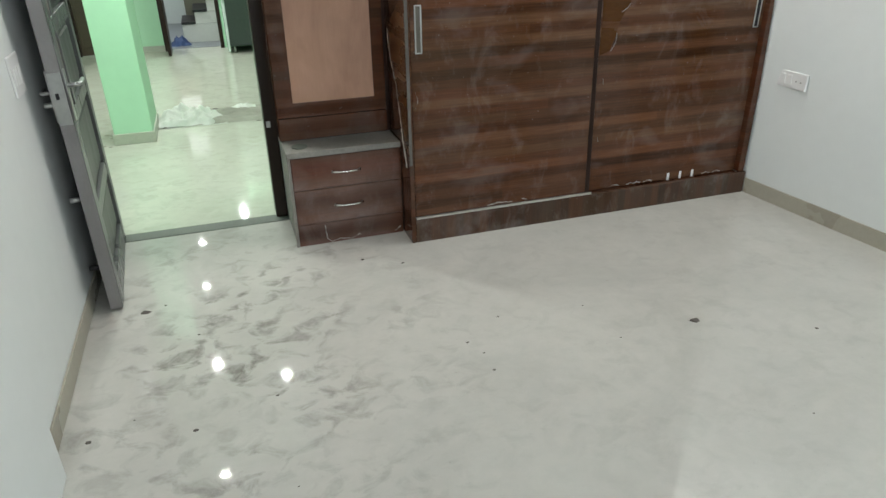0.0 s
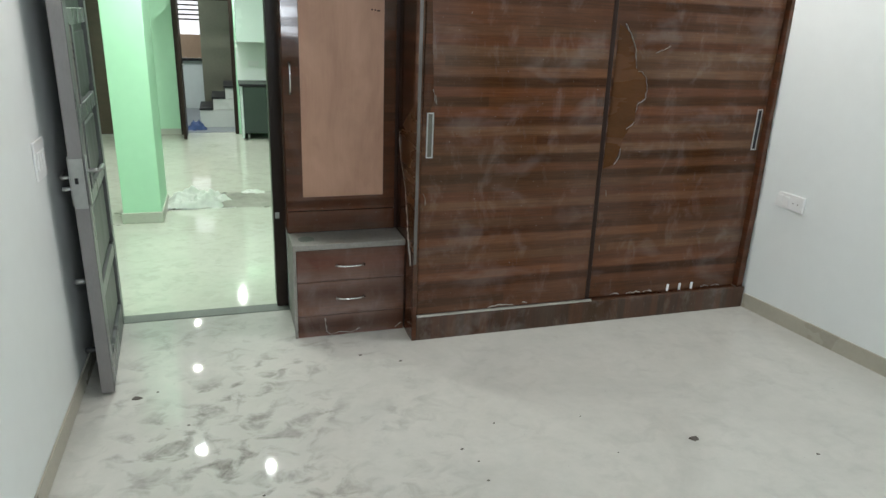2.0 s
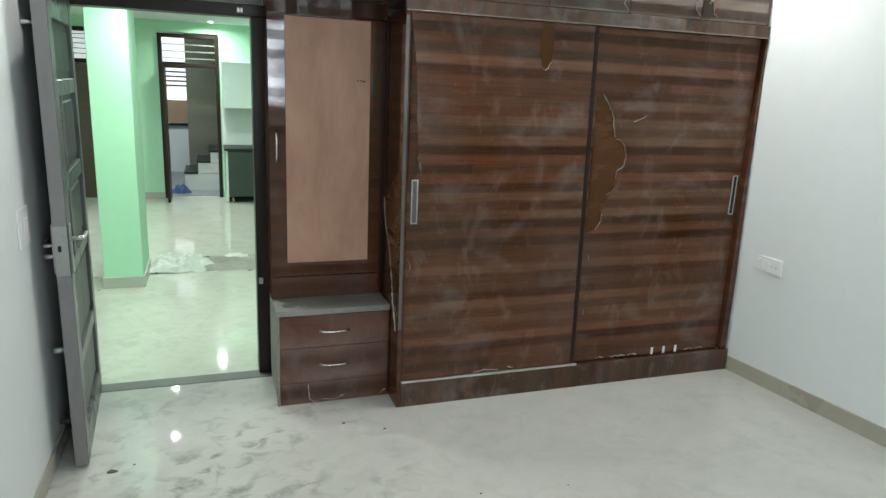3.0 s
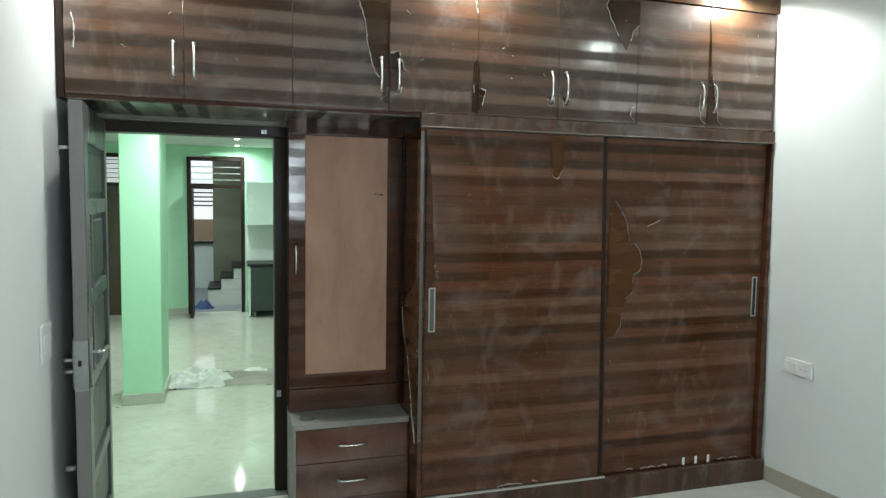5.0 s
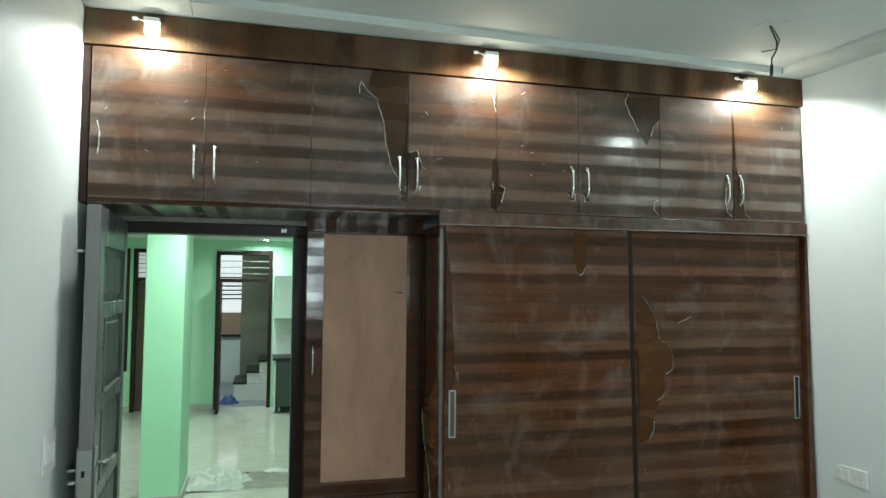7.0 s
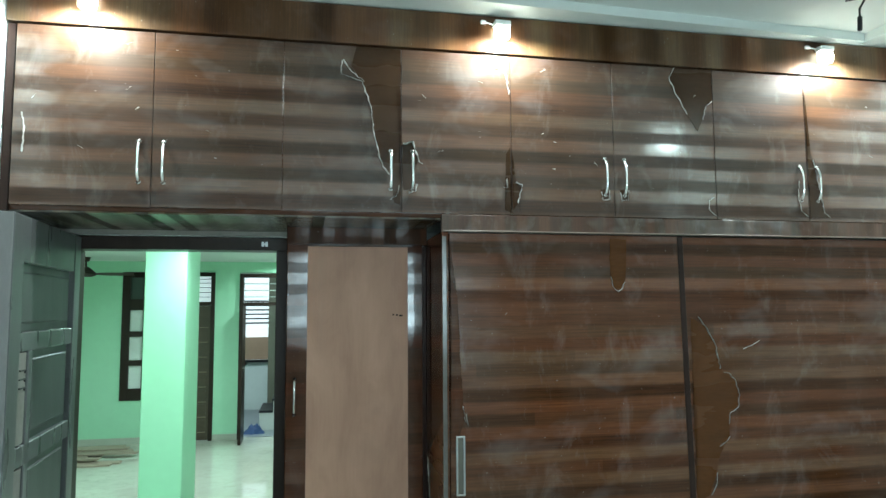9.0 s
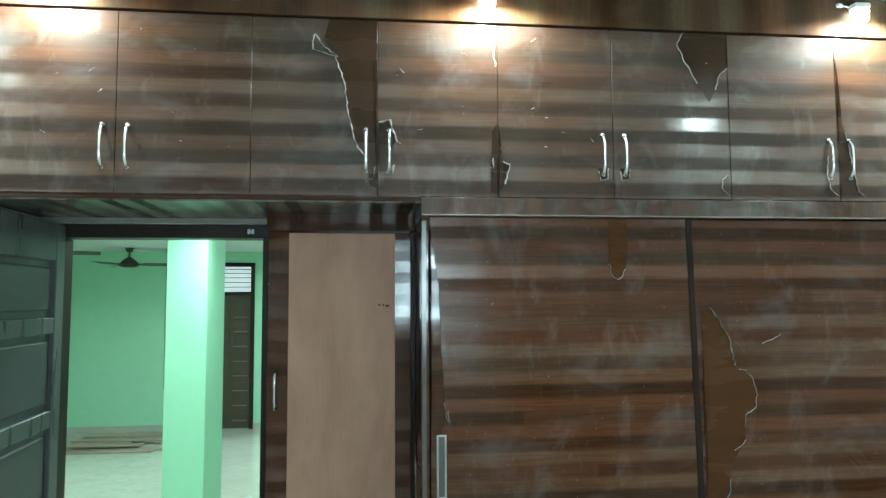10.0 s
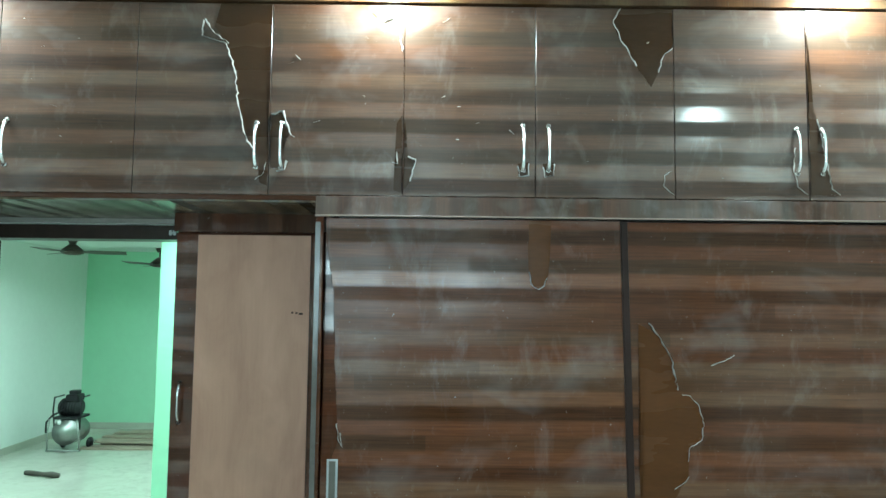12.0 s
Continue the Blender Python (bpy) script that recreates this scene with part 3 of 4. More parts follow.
bm = box(LX0 - 0.008, LX0, 3.105, 3.145, 0.89, 1.10, 0.003)
tube(bm, [(LX0 - 0.003, 3.125, 1.01), (LX0 - 0.035, 3.122, 1.01), (LX0 - 0.04, 3.14, 1.01), (LX0 - 0.04, 3.22, 1.01)], 0.008, 10)
cyl(bm, (LX0 - 0.02, 3.125, 0.962), 0.010, 0.04, "X", 12)
part("handle", bm, STEEL, leaf, "steel lever handle and thumb turn", True)
for z in (1.88, 0.22, 0.55):
    bm = cyl(bmesh.new(), (LX0 - 0.022, 3.13, z), 0.012 if z < 1 else 0.008, 0.045, "X", 12, bev=0.002)
    part("bolt_knob", bm, BLACK if z < 0.3 else STEEL, leaf, "door stop or bolt knob", True)
strip = part("latch_strip", box(LX1 - 0.018, LX1 - 0.008, 3.203, 3.293, 1.29, 1.60, 0.001), DUSTTOP, leaf, "pale strip in the narrow panel")
for z in (1.48, 1.51, 1.54):
    part("latch_hook", tube(bmesh.new(), [(LX1 - 0.006, 3.225, z), (LX1 - 0.004, 3.27, z), (LX1 - 0.004, 3.275, z - 0.01)], 0.003, 6), BLACK, strip)
part("lower_strip", box(LX1 - 0.018, LX1 - 0.009, 3.203, 3.293, 0.925, 1.205, 0.001), DUSTTOP, leaf, "pale strip in the narrow panel")

leaf.location.x -= 0.054
leaf.rotation_euler.z = radians(3.7)

# ---- loft cabinets over door and wardrobe ----
loft = thing("loft_cabinet", (1.3, 3.55, 2.11), "dark brown banded laminate loft cabinet with torn film", "cabinet")
part("body", box(-0.578, 3.135, LOFT_Y + 0.022, DWALL - 0.003, 2.105, 2.90, 0.002), LAM_SIDE, loft)
part("bottom_panel", box(-0.566, 1.0, LOFT_Y + 0.021, DWALL - 0.005, 2.098, 2.1045), UNDER, loft, "glossy striped underside panel")
# Left end takes the near-black gap colour, the right end laminate.
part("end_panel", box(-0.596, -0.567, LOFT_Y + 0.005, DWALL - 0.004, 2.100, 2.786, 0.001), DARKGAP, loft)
part("end_panel", box(3.132, 3.146, LOFT_Y + 0.003, DWALL - 0.004, 2.118, 2.786, 0.001), LAM_UP, loft)
part("fascia", box(-0.596, 3.152, LOFT_Y - 0.012, LOFT_Y + 0.02, 2.790, CEIL - 0.004, 0.0015), FASCIA, loft, "glossy brown fascia with upright bands")
SEAMS = [-0.564, -0.091, 0.380, 0.839, 1.293, 1.743, 2.218, 2.675, 3.130]
loft_doors = []
for i, (a, b) in enumerate(zip(SEAMS, SEAMS[1:])):
    d = part("loft_door", box(a + 0.0011, b - 0.0011, LOFT_Y, LOFT_Y + 0.019, 2.121, 2.784, 0.0012), LAM_LOFT, loft)
    loft_doors.append(d)
    hx = b - 0.043 if i % 2 == 0 else a + 0.043
    bow_handle(d, (hx, LOFT_Y, 2.288), 0.152, 0.026)
F = on_front(LOFT_Y)
bare_patch(loft_doors[5], F, [(2.036, 2.782), (2.009, 2.737), (2.032, 2.68), (2.063, 2.63), (2.09, 2.579), (2.14, 2.507), (2.165, 2.558), (2.185, 2.622), (2.214, 2.643), (2.214, 2.782)], 1)
torn_film(loft_doors[5], F, [(2.036, 2.782), (2.009, 2.737), (2.032, 2.68), (2.063, 2.63), (2.09, 2.579)], 2, 0.006)
torn_film(loft_doors[5], F, [(2.165, 2.558), (2.185, 2.622), (2.214, 2.643)], 3)
torn_film(loft_doors[5], F, [(2.20, 2.215), (2.18, 2.20), (2.176, 2.165), (2.212, 2.135)], 4)
bare_patch(loft_doors[2], F, [(0.68, 2.64), (0.717, 2.54), (0.73, 2.432), (0.757, 2.325), (0.80, 2.26), (0.81, 2.16), (0.835, 2.15), (0.835, 2.782), (0.66, 2.782), (0.64, 2.70)], 5)
torn_film(loft_doors[2], F, [(0.604, 2.72), (0.60, 2.665), (0.683, 2.64), (0.717, 2.54), (0.73, 2.432), (0.757, 2.325), (0.765, 2.30), (0.79, 2.27)], 6, 0.008, 0.010)
torn_film(loft_doors[2], F, [(0.608, 2.725), (0.635, 2.685), (0.69, 2.64)], 7, 0.009, 0.010)
torn_film(loft_doors[2], F, [(0.795, 2.17), (0.818, 2.185), (0.83, 2.23)], 8)
bare_patch(loft_doors[3], F, [(0.843, 2.395), (0.887, 2.405), (0.905, 2.325), (0.885, 2.29), (0.89, 2.21), (0.845, 2.21)], 9)
torn_film(loft_doors[3], F, [(0.845, 2.395), (0.885, 2.405), (0.898, 2.36), (0.912, 2.325)], 10, 0.012, 0.010)
torn_film(loft_doors[3], F, [(0.868, 2.20), (0.895, 2.205), (0.90, 2.235)], 11, 0.012, 0.010)
torn_film(loft_doors[3], F, [(1.185, 2.755), (1.22, 2.725), (1.255, 2.735), (1.275, 2.70), (1.285, 2.62)], 12, 0.010, 0.004)
bare_patch(loft_doors[3], F, [(1.270, 2.37), (1.289, 2.40), (1.289, 2.13), (1.262, 2.14), (1.268, 2.25)], 13)
bare_patch(loft_doors[4], F, [(1.297, 2.38), (1.310, 2.26), (1.335, 2.245), (1.318, 2.17), (1.297, 2.14)], 14)
torn_film(loft_doors[4], F, [(1.310, 2.255), (1.336, 2.245), (1.318, 2.17)], 15, 0.008)
torn_film(loft_doors[3], F, [(1.255, 2.235), (1.275, 2.23), (1.272, 2.27)], 16, 0.008)
for d, x in ((4, 1.700), (5, 1.786)):
    bare_patch(loft_doors[d], F, [(x - 0.018, 2.235), (x + 0.02, 2.24), (x + 0.018, 2.195), (x - 0.015, 2.19)], 20 + d)
    torn_film(loft_doors[d], F, [(x - 0.018, 2.225), (x - 0.012, 2.19), (x + 0.018, 2.195), (x + 0.02, 2.235)], 30 + d, 0.007)
torn_film(loft_doors[6], F, [(2.628, 2.30), (2.620, 2.23), (2.632, 2.165), (2.665, 2.140)], 40, 0.007)
torn_film(loft_doors[7], F, [(2.705, 2.40), (2.735, 2.25), (2.75, 2.16), (2.775, 2.14)], 41, 0.006)
bare_patch(loft_doors[7], F, [(2.680, 2.70), (2.695, 2.45), (2.73, 2.25), (2.765, 2.14), (2.680, 2.135)], 42)
torn_film(loft_doors[0], F, [(-0.532, 2.455), (-0.522, 2.40), (-0.527, 2.31)], 43, 0.009)
rng = random.Random(4)
for k in range(26):
    d = rng.choice((0, 0, 0, 1, 3, 3, 4, 4, 5, 6, 7))
    a = rng.uniform(SEAMS[d] + 0.03, SEAMS[d + 1] - 0.06)
    z = rng.uniform(2.30, 2.75)
    t = rng.uniform(-0.9, 0.9)
    ln = rng.uniform(0.006, 0.026)
    torn_film(loft_doors[d], F, [(a, z), (a + ln * math.cos(t), z + ln * math.sin(t))], 60 + k, rng.uniform(0.001, 0.006), 0.0012)

# small spotlights on the fascia
first = None
for i, sx in enumerate(SPOTS_X):
    if first is None:
        first = thing("spotlight", (sx, LOFT_Y - 0.012, 2.89), "small lit LED spotlight on the wooden fascia", "spotlight", "spotlights on the fascia")
        y = LOFT_Y - 0.012
        part("housing", box(sx - 0.034, sx + 0.034, y - 0.046, y - 0.001, 2.893, 2.915, 0.005, 2), WHITE_PLASTIC, first)
        part("lens", box(sx - 0.029, sx + 0.029, y - 0.044, y - 0.006, 2.842, 2.8925, 0.009, 3), LED, first, "glowing lens", True)
        part("cable", tube(bmesh.new(), [(sx - 0.034, y - 0.010, 2.905), (sx - 0.05, y - 0.014, 2.908), (sx - 0.064, y - 0.006, 2.914)], 0.003, 6), WHITE_PLASTIC, first)
        part("connector", box(sx - 0.085, sx - 0.062, y - 0.012, y, 2.908, 2.922, 0.002), WHITE_PLASTIC, first, "white cable connector")
    else:
        copy_thing(first, Matrix.Translation((sx, LOFT_Y - 0.012, 2.89)))

# ---- sliding wardrobe ----
wardrobe = thing("wardrobe", (2.1, 3.57, 0), "dark brown banded laminate sliding wardrobe with torn film", "wardrobe")
WX0 = 1.003
part("side_panel", box(WX0, WX0 + 0.026, LOFT_Y + 0.004, DWALL - 0.004, 0.0, 2.052, 0.004, 2), LAM_SIDE, wardrobe)
part("side_panel", box(3.150, 3.175, LOFT_Y + 0.006, DWALL - 0.004, 0.142, 2.052, 0.0015), LAM_SIDE, wardrobe)
part("back_panel", box(WX0 + 0.03, 3.14, DWALL - 0.02, DWALL - 0.005, 0.01, 2.05), LAM_SIDE, wardrobe)
part("plinth", box(WX0 + 0.0265, 3.212, LOFT_Y + 0.005, LOFT_Y + 0.03, 0.0, 0.136, 0.0015), LAM_UP, wardrobe, "brown plinth with upright bands")
part("bottom_board", box(WX0 + 0.0265, 3.149, LOFT_Y + 0.031, DWALL - 0.022, 0.10, 0.138), LAM_SIDE, wardrobe)
part("top_rail", box(WX0 - 0.002, 3.160, LOFT_Y - 0.002, LOFT_Y + 0.024, 2.054, 2.117, 0.0015), LAM_UP, wardrobe, "brown top rail with upright bands")
part("rail_lip", box(WX0 - 0.002, 3.162, LOFT_Y - 0.010, LOFT_Y + 0.002, 2.048, 2.0535, 0.001), EDGE, wardrobe, "pale edge strip")
part("track", box(WX0 + 0.03, 2.105, LOFT_Y + 0.006, LOFT_Y + 0.020, 0.1365, 0.148, 0.001), ALU, wardrobe, "aluminium bottom track")
part("filler", box(3.175, 3.205, LOFT_Y + 0.02, LOFT_Y + 0.05, 0.137, 2.05), LAM_SIDE, wardrobe)


def leaning(bm):
    """The left door hangs a little out of true: its free edge leans over with height."""
    for v in bm.verts:
        v.co.x += (0.012 - 0.034 * (v.co.z - 0.15) / 1.9) * (v.co.x - 1.034) / 1.03
    return bm


left_door = part("sliding_door", leaning(box(1.034, 2.055, LOFT_Y + 0.018, LOFT_Y + 0.038, 0.150, 2.046, 0.0015)), LAM, wardrobe)
# Dark strip in place of the shade in the gap between the doors.
part("door_gap_shade", leaning(box(2.0555, 2.080, LOFT_Y + 0.016, LOFT_Y + 0.040, 0.150, 2.046, 0.001)), DARKGAP, left_door, "dark strip painting the shaded gap between the doors")
right_door = part("sliding_door", box(2.06, 3.149, LOFT_Y + 0.046, LOFT_Y + 0.066, 0.142, 2.046, 0.0015), LAM, wardrobe)


def flush_pull(door, x, y, z0, z1):
    w = 0.018
    bm = bmesh.new()
    cuboid(bm, x - w, x - w + 0.007, y - 0.004, y + 0.001, z0, z1, 0.001)
    cuboid(bm, x + w - 0.007, x + w, y - 0.004, y + 0.001, z0, z1, 0.001)
    cuboid(bm, x - w, x + w, y - 0.004, y + 0.001, z0 - 0.006, z0, 0.001)
    cuboid(bm, x - w, x + w, y - 0.004, y + 0.001, z1, z1 + 0.006, 0.001)
    rim = part("pull_rim", bm, ALU if x > 2 else STEEL, door, "aluminium flush pull")
    part("pull_cup", box(x - w + 0.0075, x + w - 0.0075, y - 0.0018, y + 0.001, z0 + 0.001, z1 - 0.001), BLACK if x > 2 else CUP, rim)


flush_pull(left_door, 1.074, LOFT_Y + 0.018, 1.022, 1.238)
flush_pull(right_door, 3.108, LOFT_Y + 0.046, 1.022, 1.250)
SL, SR = on_front(LOFT_Y + 0.018), on_front(LOFT_Y + 0.046)
bare_patch(left_door, SL, [(1.722, 2.044), (1.722, 1.875), (1.728, 1.840), (1.740, 1.818), (1.756, 1.810), (1.774, 1.822), (1.789, 1.862), (1.798, 2.044)], 100)
torn_film(left_door, SL, [(1.722, 1.870), (1.728, 1.840), (1.740, 1.818), (1.756, 1.810), (1.774, 1.822), (1.785, 1.850)], 101, 0.005, 0.004)
torn_film(left_door, SL, [(1.085, 1.36), (1.095, 1.30), (1.105, 1.285), (1.098, 1.33)], 102, 0.006, 0.004)
bare_patch(left_door, SL, [(1.036, 2.0), (1.065, 1.80), (1.078, 1.50), (1.09, 1.30), (1.055, 1.20), (1.036, 1.20)], 103, material=LAM_SIDE)
torn_film(left_door, SL, [(1.047, 0.83), (1.06, 0.80), (1.058, 0.77)], 104, 0.004, 0.003)
torn_film(left_door, SL, [(1.45, 0.155), (1.52, 0.168), (1.60, 0.158)], 105, 0.008, 0.004)
torn_film(left_door, SL, [(1.66, 0.17), (1.69, 0.162)], 106, 0.008, 0.004)
bare_patch(right_door, SR, [(2.10, 1.70), (2.168, 1.658), (2.21, 1.58), (2.23, 1.476), (2.272, 1.455), (2.30, 1.427), (2.317, 1.36), (2.307, 1.31), (2.265, 1.282), (2.262, 1.19), (2.217, 1.12), (2.19, 1.03), (2.16, 0.95), (2.10, 0.93)], 110)
torn_film(right_door, SR, [(2.134, 1.70), (2.168, 1.658), (2.21, 1.58), (2.23, 1.476)], 111, 0.009, 0.006)
torn_film(right_door, SR, [(2.245, 1.46), (2.272, 1.457), (2.30, 1.427), (2.317, 1.36), (2.307, 1.31), (2.265, 1.282), (2.262, 1.24)], 112, 0.006, 0.005)
torn_film(right_door, SR, [(2.262, 1.19), (2.240, 1.165), (2.215, 1.15)], 113, 0.006, 0.004)
torn_film(right_door, SR, [(2.195, 1.04), (2.19, 0.99), (2.165, 0.95)], 114, 0.007, 0.004)
torn_film(right_door, SR, [(2.344, 1.56), (2.39, 1.575), (2.425, 1.595)], 115, 0.004, 0.003)
torn_film(right_door, SR, [(2.135, 0.80), (2.14, 0.77)], 116, 0.004, 0.003)
torn_film(right_door, SR, [(2.135, 0.47), (2.14, 0.44)], 117, 0.004, 0.003)
for a in (2.25, 2.36, 2.40, 2.48, 2.90, 2.98):
    torn_film(right_door, SR, [(a, 0.150), (a + 0.03, 0.158), (a + 0.06, 0.150)], int(a * 100), 0.010, 0.003)
for a in (2.655, 2.742, 2.830):
    part("tape_tab", box(a - 0.008, a + 0.008, LOFT_Y + 0.0425, LOFT_Y + 0.0455, 0.140, 0.185, 0.0005), WHITE_PLASTIC, right_door, "white tape tab")
SP = on_side(WX0)
sp = [o for o in wardrobe.children if o.name.startswith("side_panel")][0]
bare_patch(sp, SP, [(3.306, 1.30), (3.42, 1.25), (3.62, 1.12), (3.60, 0.95), (3.50, 0.82), (3.42, 0.60), (3.40, 0.50), (3.306, 0.50)], 120)
torn_film(sp, SP, [(3.64, 1.10), (3.60, 0.96), (3.50, 0.83), (3.42, 0.62)], 121, 0.006, 0.004)
torn_film(sp, SP, [(3.42, 0.62), (3.40, 0.56), (3.36, 0.50), (3.34, 0.43)], 122, 0.022, 0.008)

part("film_edge", box(WX0 - 0.001, WX0 + 0.016, LOFT_Y + 0.0005, LOFT_Y + 0.0035, 0.45, 2.03, 0.001), FILM_EDGE, sp, "shiny folded film along the edge")

# ---- dressing unit: shallow mirror cabinet over drawers ----
dresser = thing("drawer_chest", (0.70, 3.65, 0), "reddish brown two-drawer chest with a dusty grey top", "drawers")
part("body", box(0.400, 1.001, 3.492, DWALL - 0.004, 0.0, 0.505, 0.002), DUSTTOP, dresser)
part("top", box(0.392, 1.001, 3.466, DWALL - 0.005, 0.506, 0.538, 0.003), DUSTTOP, dresser, "grey top covered in dust")
part("side_edge", box(0.394, 0.4085, 3.470, 3.4915, 0.0, 0.505, 0.001), DUSTTOP, dresser, "grey dusty side edge")
for z0, z1, hz in ((0.325, 0.503, 0.412), (0.127, 0.322, 0.222)):
    d = part("drawer_front", box(0.410, 0.998, 3.472, 3.4915, z0, z1, 0.0015), LAM_LOW, dresser)
    bow_handle(d, (0.697, 3.472, hz), 0.145, 0.022, True)
pl = part("plinth", box(0.410, 0.998, 3.474, 3.4915, 0.0, 0.124, 0.0015), LAM_LOW, dresser)
FD = on_front(3.474)
torn_film(pl, FD, [(0.555, 0.11), (0.562, 0.03), (0.59, 0.005), (0.63, 0.02), (0.69, 0.008), (0.75, 0.03)], 130, 0.009, 0.004)
torn_film(pl, FD, [(0.95, 0.015), (0.985, 0.04)], 131, 0.008, 0.004)
part("ring_mark", cyl(bmesh.new(), (0.475, 3.56, 0.540), 0.042, 0.003, "Z", 24), GRANITE, dresser, "dark round grommet on the top")

mirror_unit = thing("mirror_cabinet", (0.70, 3.75, 0.54), "tall shallow laminate cabinet with a bare plywood mirror backing", "cabinet")
part("body", box(0.388, 0.985, 3.700, DWALL - 0.004, 0.540, 2.10, 0.002), LAM_SIDE, mirror_unit)
cab_door = part("door", box(0.391, 0.984, 3.681, 3.6995, 0.664, 2.02, 0.0015), LAM_SIDE, mirror_unit)
part("lower_panel", box(0.391, 0.984, 3.677, 3.6985, 0.541, 0.660, 0.002), LAM_SIDE, mirror_unit)
part("header", box(0.388, 1.001, 3.655, 3.699, 2.026, 2.103, 0.002), GLOSS_UP, mirror_unit)
part("mirror_backing", box(0.477, 0.917, 3.6745, 3.680, 0.742, 2.017, 0.0012), PLY, cab_door, "raw plywood backing board")
# Dark strip painting the shade in the gap beside the wardrobe.
part("side_gap_shade", box(0.986, 1.0015, 3.69, 3.72, 0.54, 2.02), DARKGAP, mirror_unit)
bow_handle(cab_door, (0.427, 3.681, 1.37), 0.15, 0.025)
for a, z, w in ((0.885, 1.713, 0.008), (0.868, 1.716, 0.004), (0.852, 1.717, 0.004)):
    part("nail_mark", box(a - w, a + w, 3.6735, 3.6745, z - 0.004, z + 0.003), DARKGAP, cab_door)


# ---- wall switch, socket, ceiling wire, floor litter ----
switch = thing("switch_plate", (-0.60, 3.02, 1.11), "white modular switch plate on the wall", "switch")
part("plate", box(-0.600, -0.590, 2.945, 3.095, 1.035, 1.185, 0.004, 2), WHITE_PLASTIC, switch)
for y in (2.975, 3.01, 3.045):
    part("rocker", box(-0.590, -0.584, y - 0.014, y + 0.014, 1.075, 1.145, 0.002), WHITE_PLASTIC, switch)
socket = thing("socket_plate", (3.22, 3.15, 0.74), "white socket plate on the wall", "socket")
sx = right_x(3.11, 0.75)
part("plate", box(sx - 0.010, sx + 0.006, 3.000, 3.215, 0.708, 0.800, 0.004, 2), WHITE_PLASTIC, socket)
for y in (3.035, 3.07):
    part("pin_hole", cyl(bmesh.new(), (sx - 0.0115, y, 0.752), 0.004, 0.004, "X", 10), FILM, socket)
for y in (3.115, 3.165):
    part("rocker", box(sx - 0.015, sx - 0.010, y - 0.016, y + 0.016, 0.726, 0.782, 0.002), WHITE_PLASTIC, socket)

wire = thing("ceiling_wire", (2.44, 2.72, CEIL + 0.04), "loose dark wires hanging from a ceiling box", "wire")
part("box", box(2.40, 2.51, 2.68, 2.79, CEIL + 0.034, CEIL + 0.041, 0.002), CEILING, wire, "shallow ceiling outlet box")
part("strand", tube(bmesh.new(), [(2.45, 2.74, CEIL + 0.03), (2.47, 2.72, 2.90), (2.45, 2.70, 2.85), (2.405, 2.68, 2.80), (2.395, 2.67, 2.755)], 0.004, 6), BLACK, wire, "", True)
part("strand", tube(bmesh.new(), [(2.46, 2.74, CEIL + 0.03), (2.485, 2.72, 2.91), (2.46, 2.71, 2.86), (2.40, 2.69, 2.84), (2.36, 2.69, 2.83)], 0.003, 6), BLACK, wire, "", True)
part("tape_end", tube(bmesh.new(), [(2.395, 2.67, 2.765), (2.39, 2.668, 2.715)], 0.008, 8), BLACK, wire, "taped wire end", True)


def chip(at, size, seed, material, label, turn=0.0):
    rng = random.Random(seed)
    bm = bmesh.new()
    n = 7
    ring = [(math.cos(2 * math.pi * k / n) * size * rng.uniform(0.7, 1.25), math.sin(2 * math.pi * k / n) * size * 0.7 * rng.uniform(0.7, 1.25)) for k in range(n)]
    low = [bm.verts.new((at[0] + a, at[1] + b, at[2])) for a, b in ring]
    top = [bm.verts.new((at[0] + a * 0.8, at[1] + b * 0.8, at[2] + size * rng.uniform(0.12, 0.3))) for a, b in ring]
    bm.faces.new(low[::-1])
    bm.faces.new(top)
    for k in range(n):
        bm.faces.new((low[k], low[(k + 1) % n], top[(k + 1) % n], top[k]))
    return tagged(part("debris_chip", bm, material), label, "debris", "litter on the floor")


CHIPD = plain("dark_chip", (0.07, 0.06, 0.05), 0.7, vary=0.3)
chip((1.967, 2.127, 0), 0.026, 1, CHIPD, "dark flat chip of debris on the pale floor")
chip((-0.36, 3.03, 0), 0.022, 2, CHIPD, "dark crumb of debris on the pale floor")
chip((-0.50, 2.18, 0), 0.013, 3, CHIPD, "dark crumb of debris on the pale floor")
chip((-0.14, 2.12, 0), 0.011, 4, CHIPD, "dark crumb of debris on the pale floor")
chip((0.89, 3.10, 0), 0.010, 5, CHIPD, "dark crumb of debris on the pale floor")
chip((0.70, 3.21, 0), 0.010, 6, CHIPD, "dark crumb of debris on the pale floor")
chip((2.42, 1.90, 0), 0.010, 7, CHIPD, "dark crumb of debris on the pale floor")
rng = random.Random(11)
for k in range(12):
    chip((rng.uniform(-0.4, 2.6), rng.uniform(1.3, 3.1), 0), rng.uniform(0.004, 0.008), 20 + k, CHIPD, "tiny dark crumb on the pale floor")

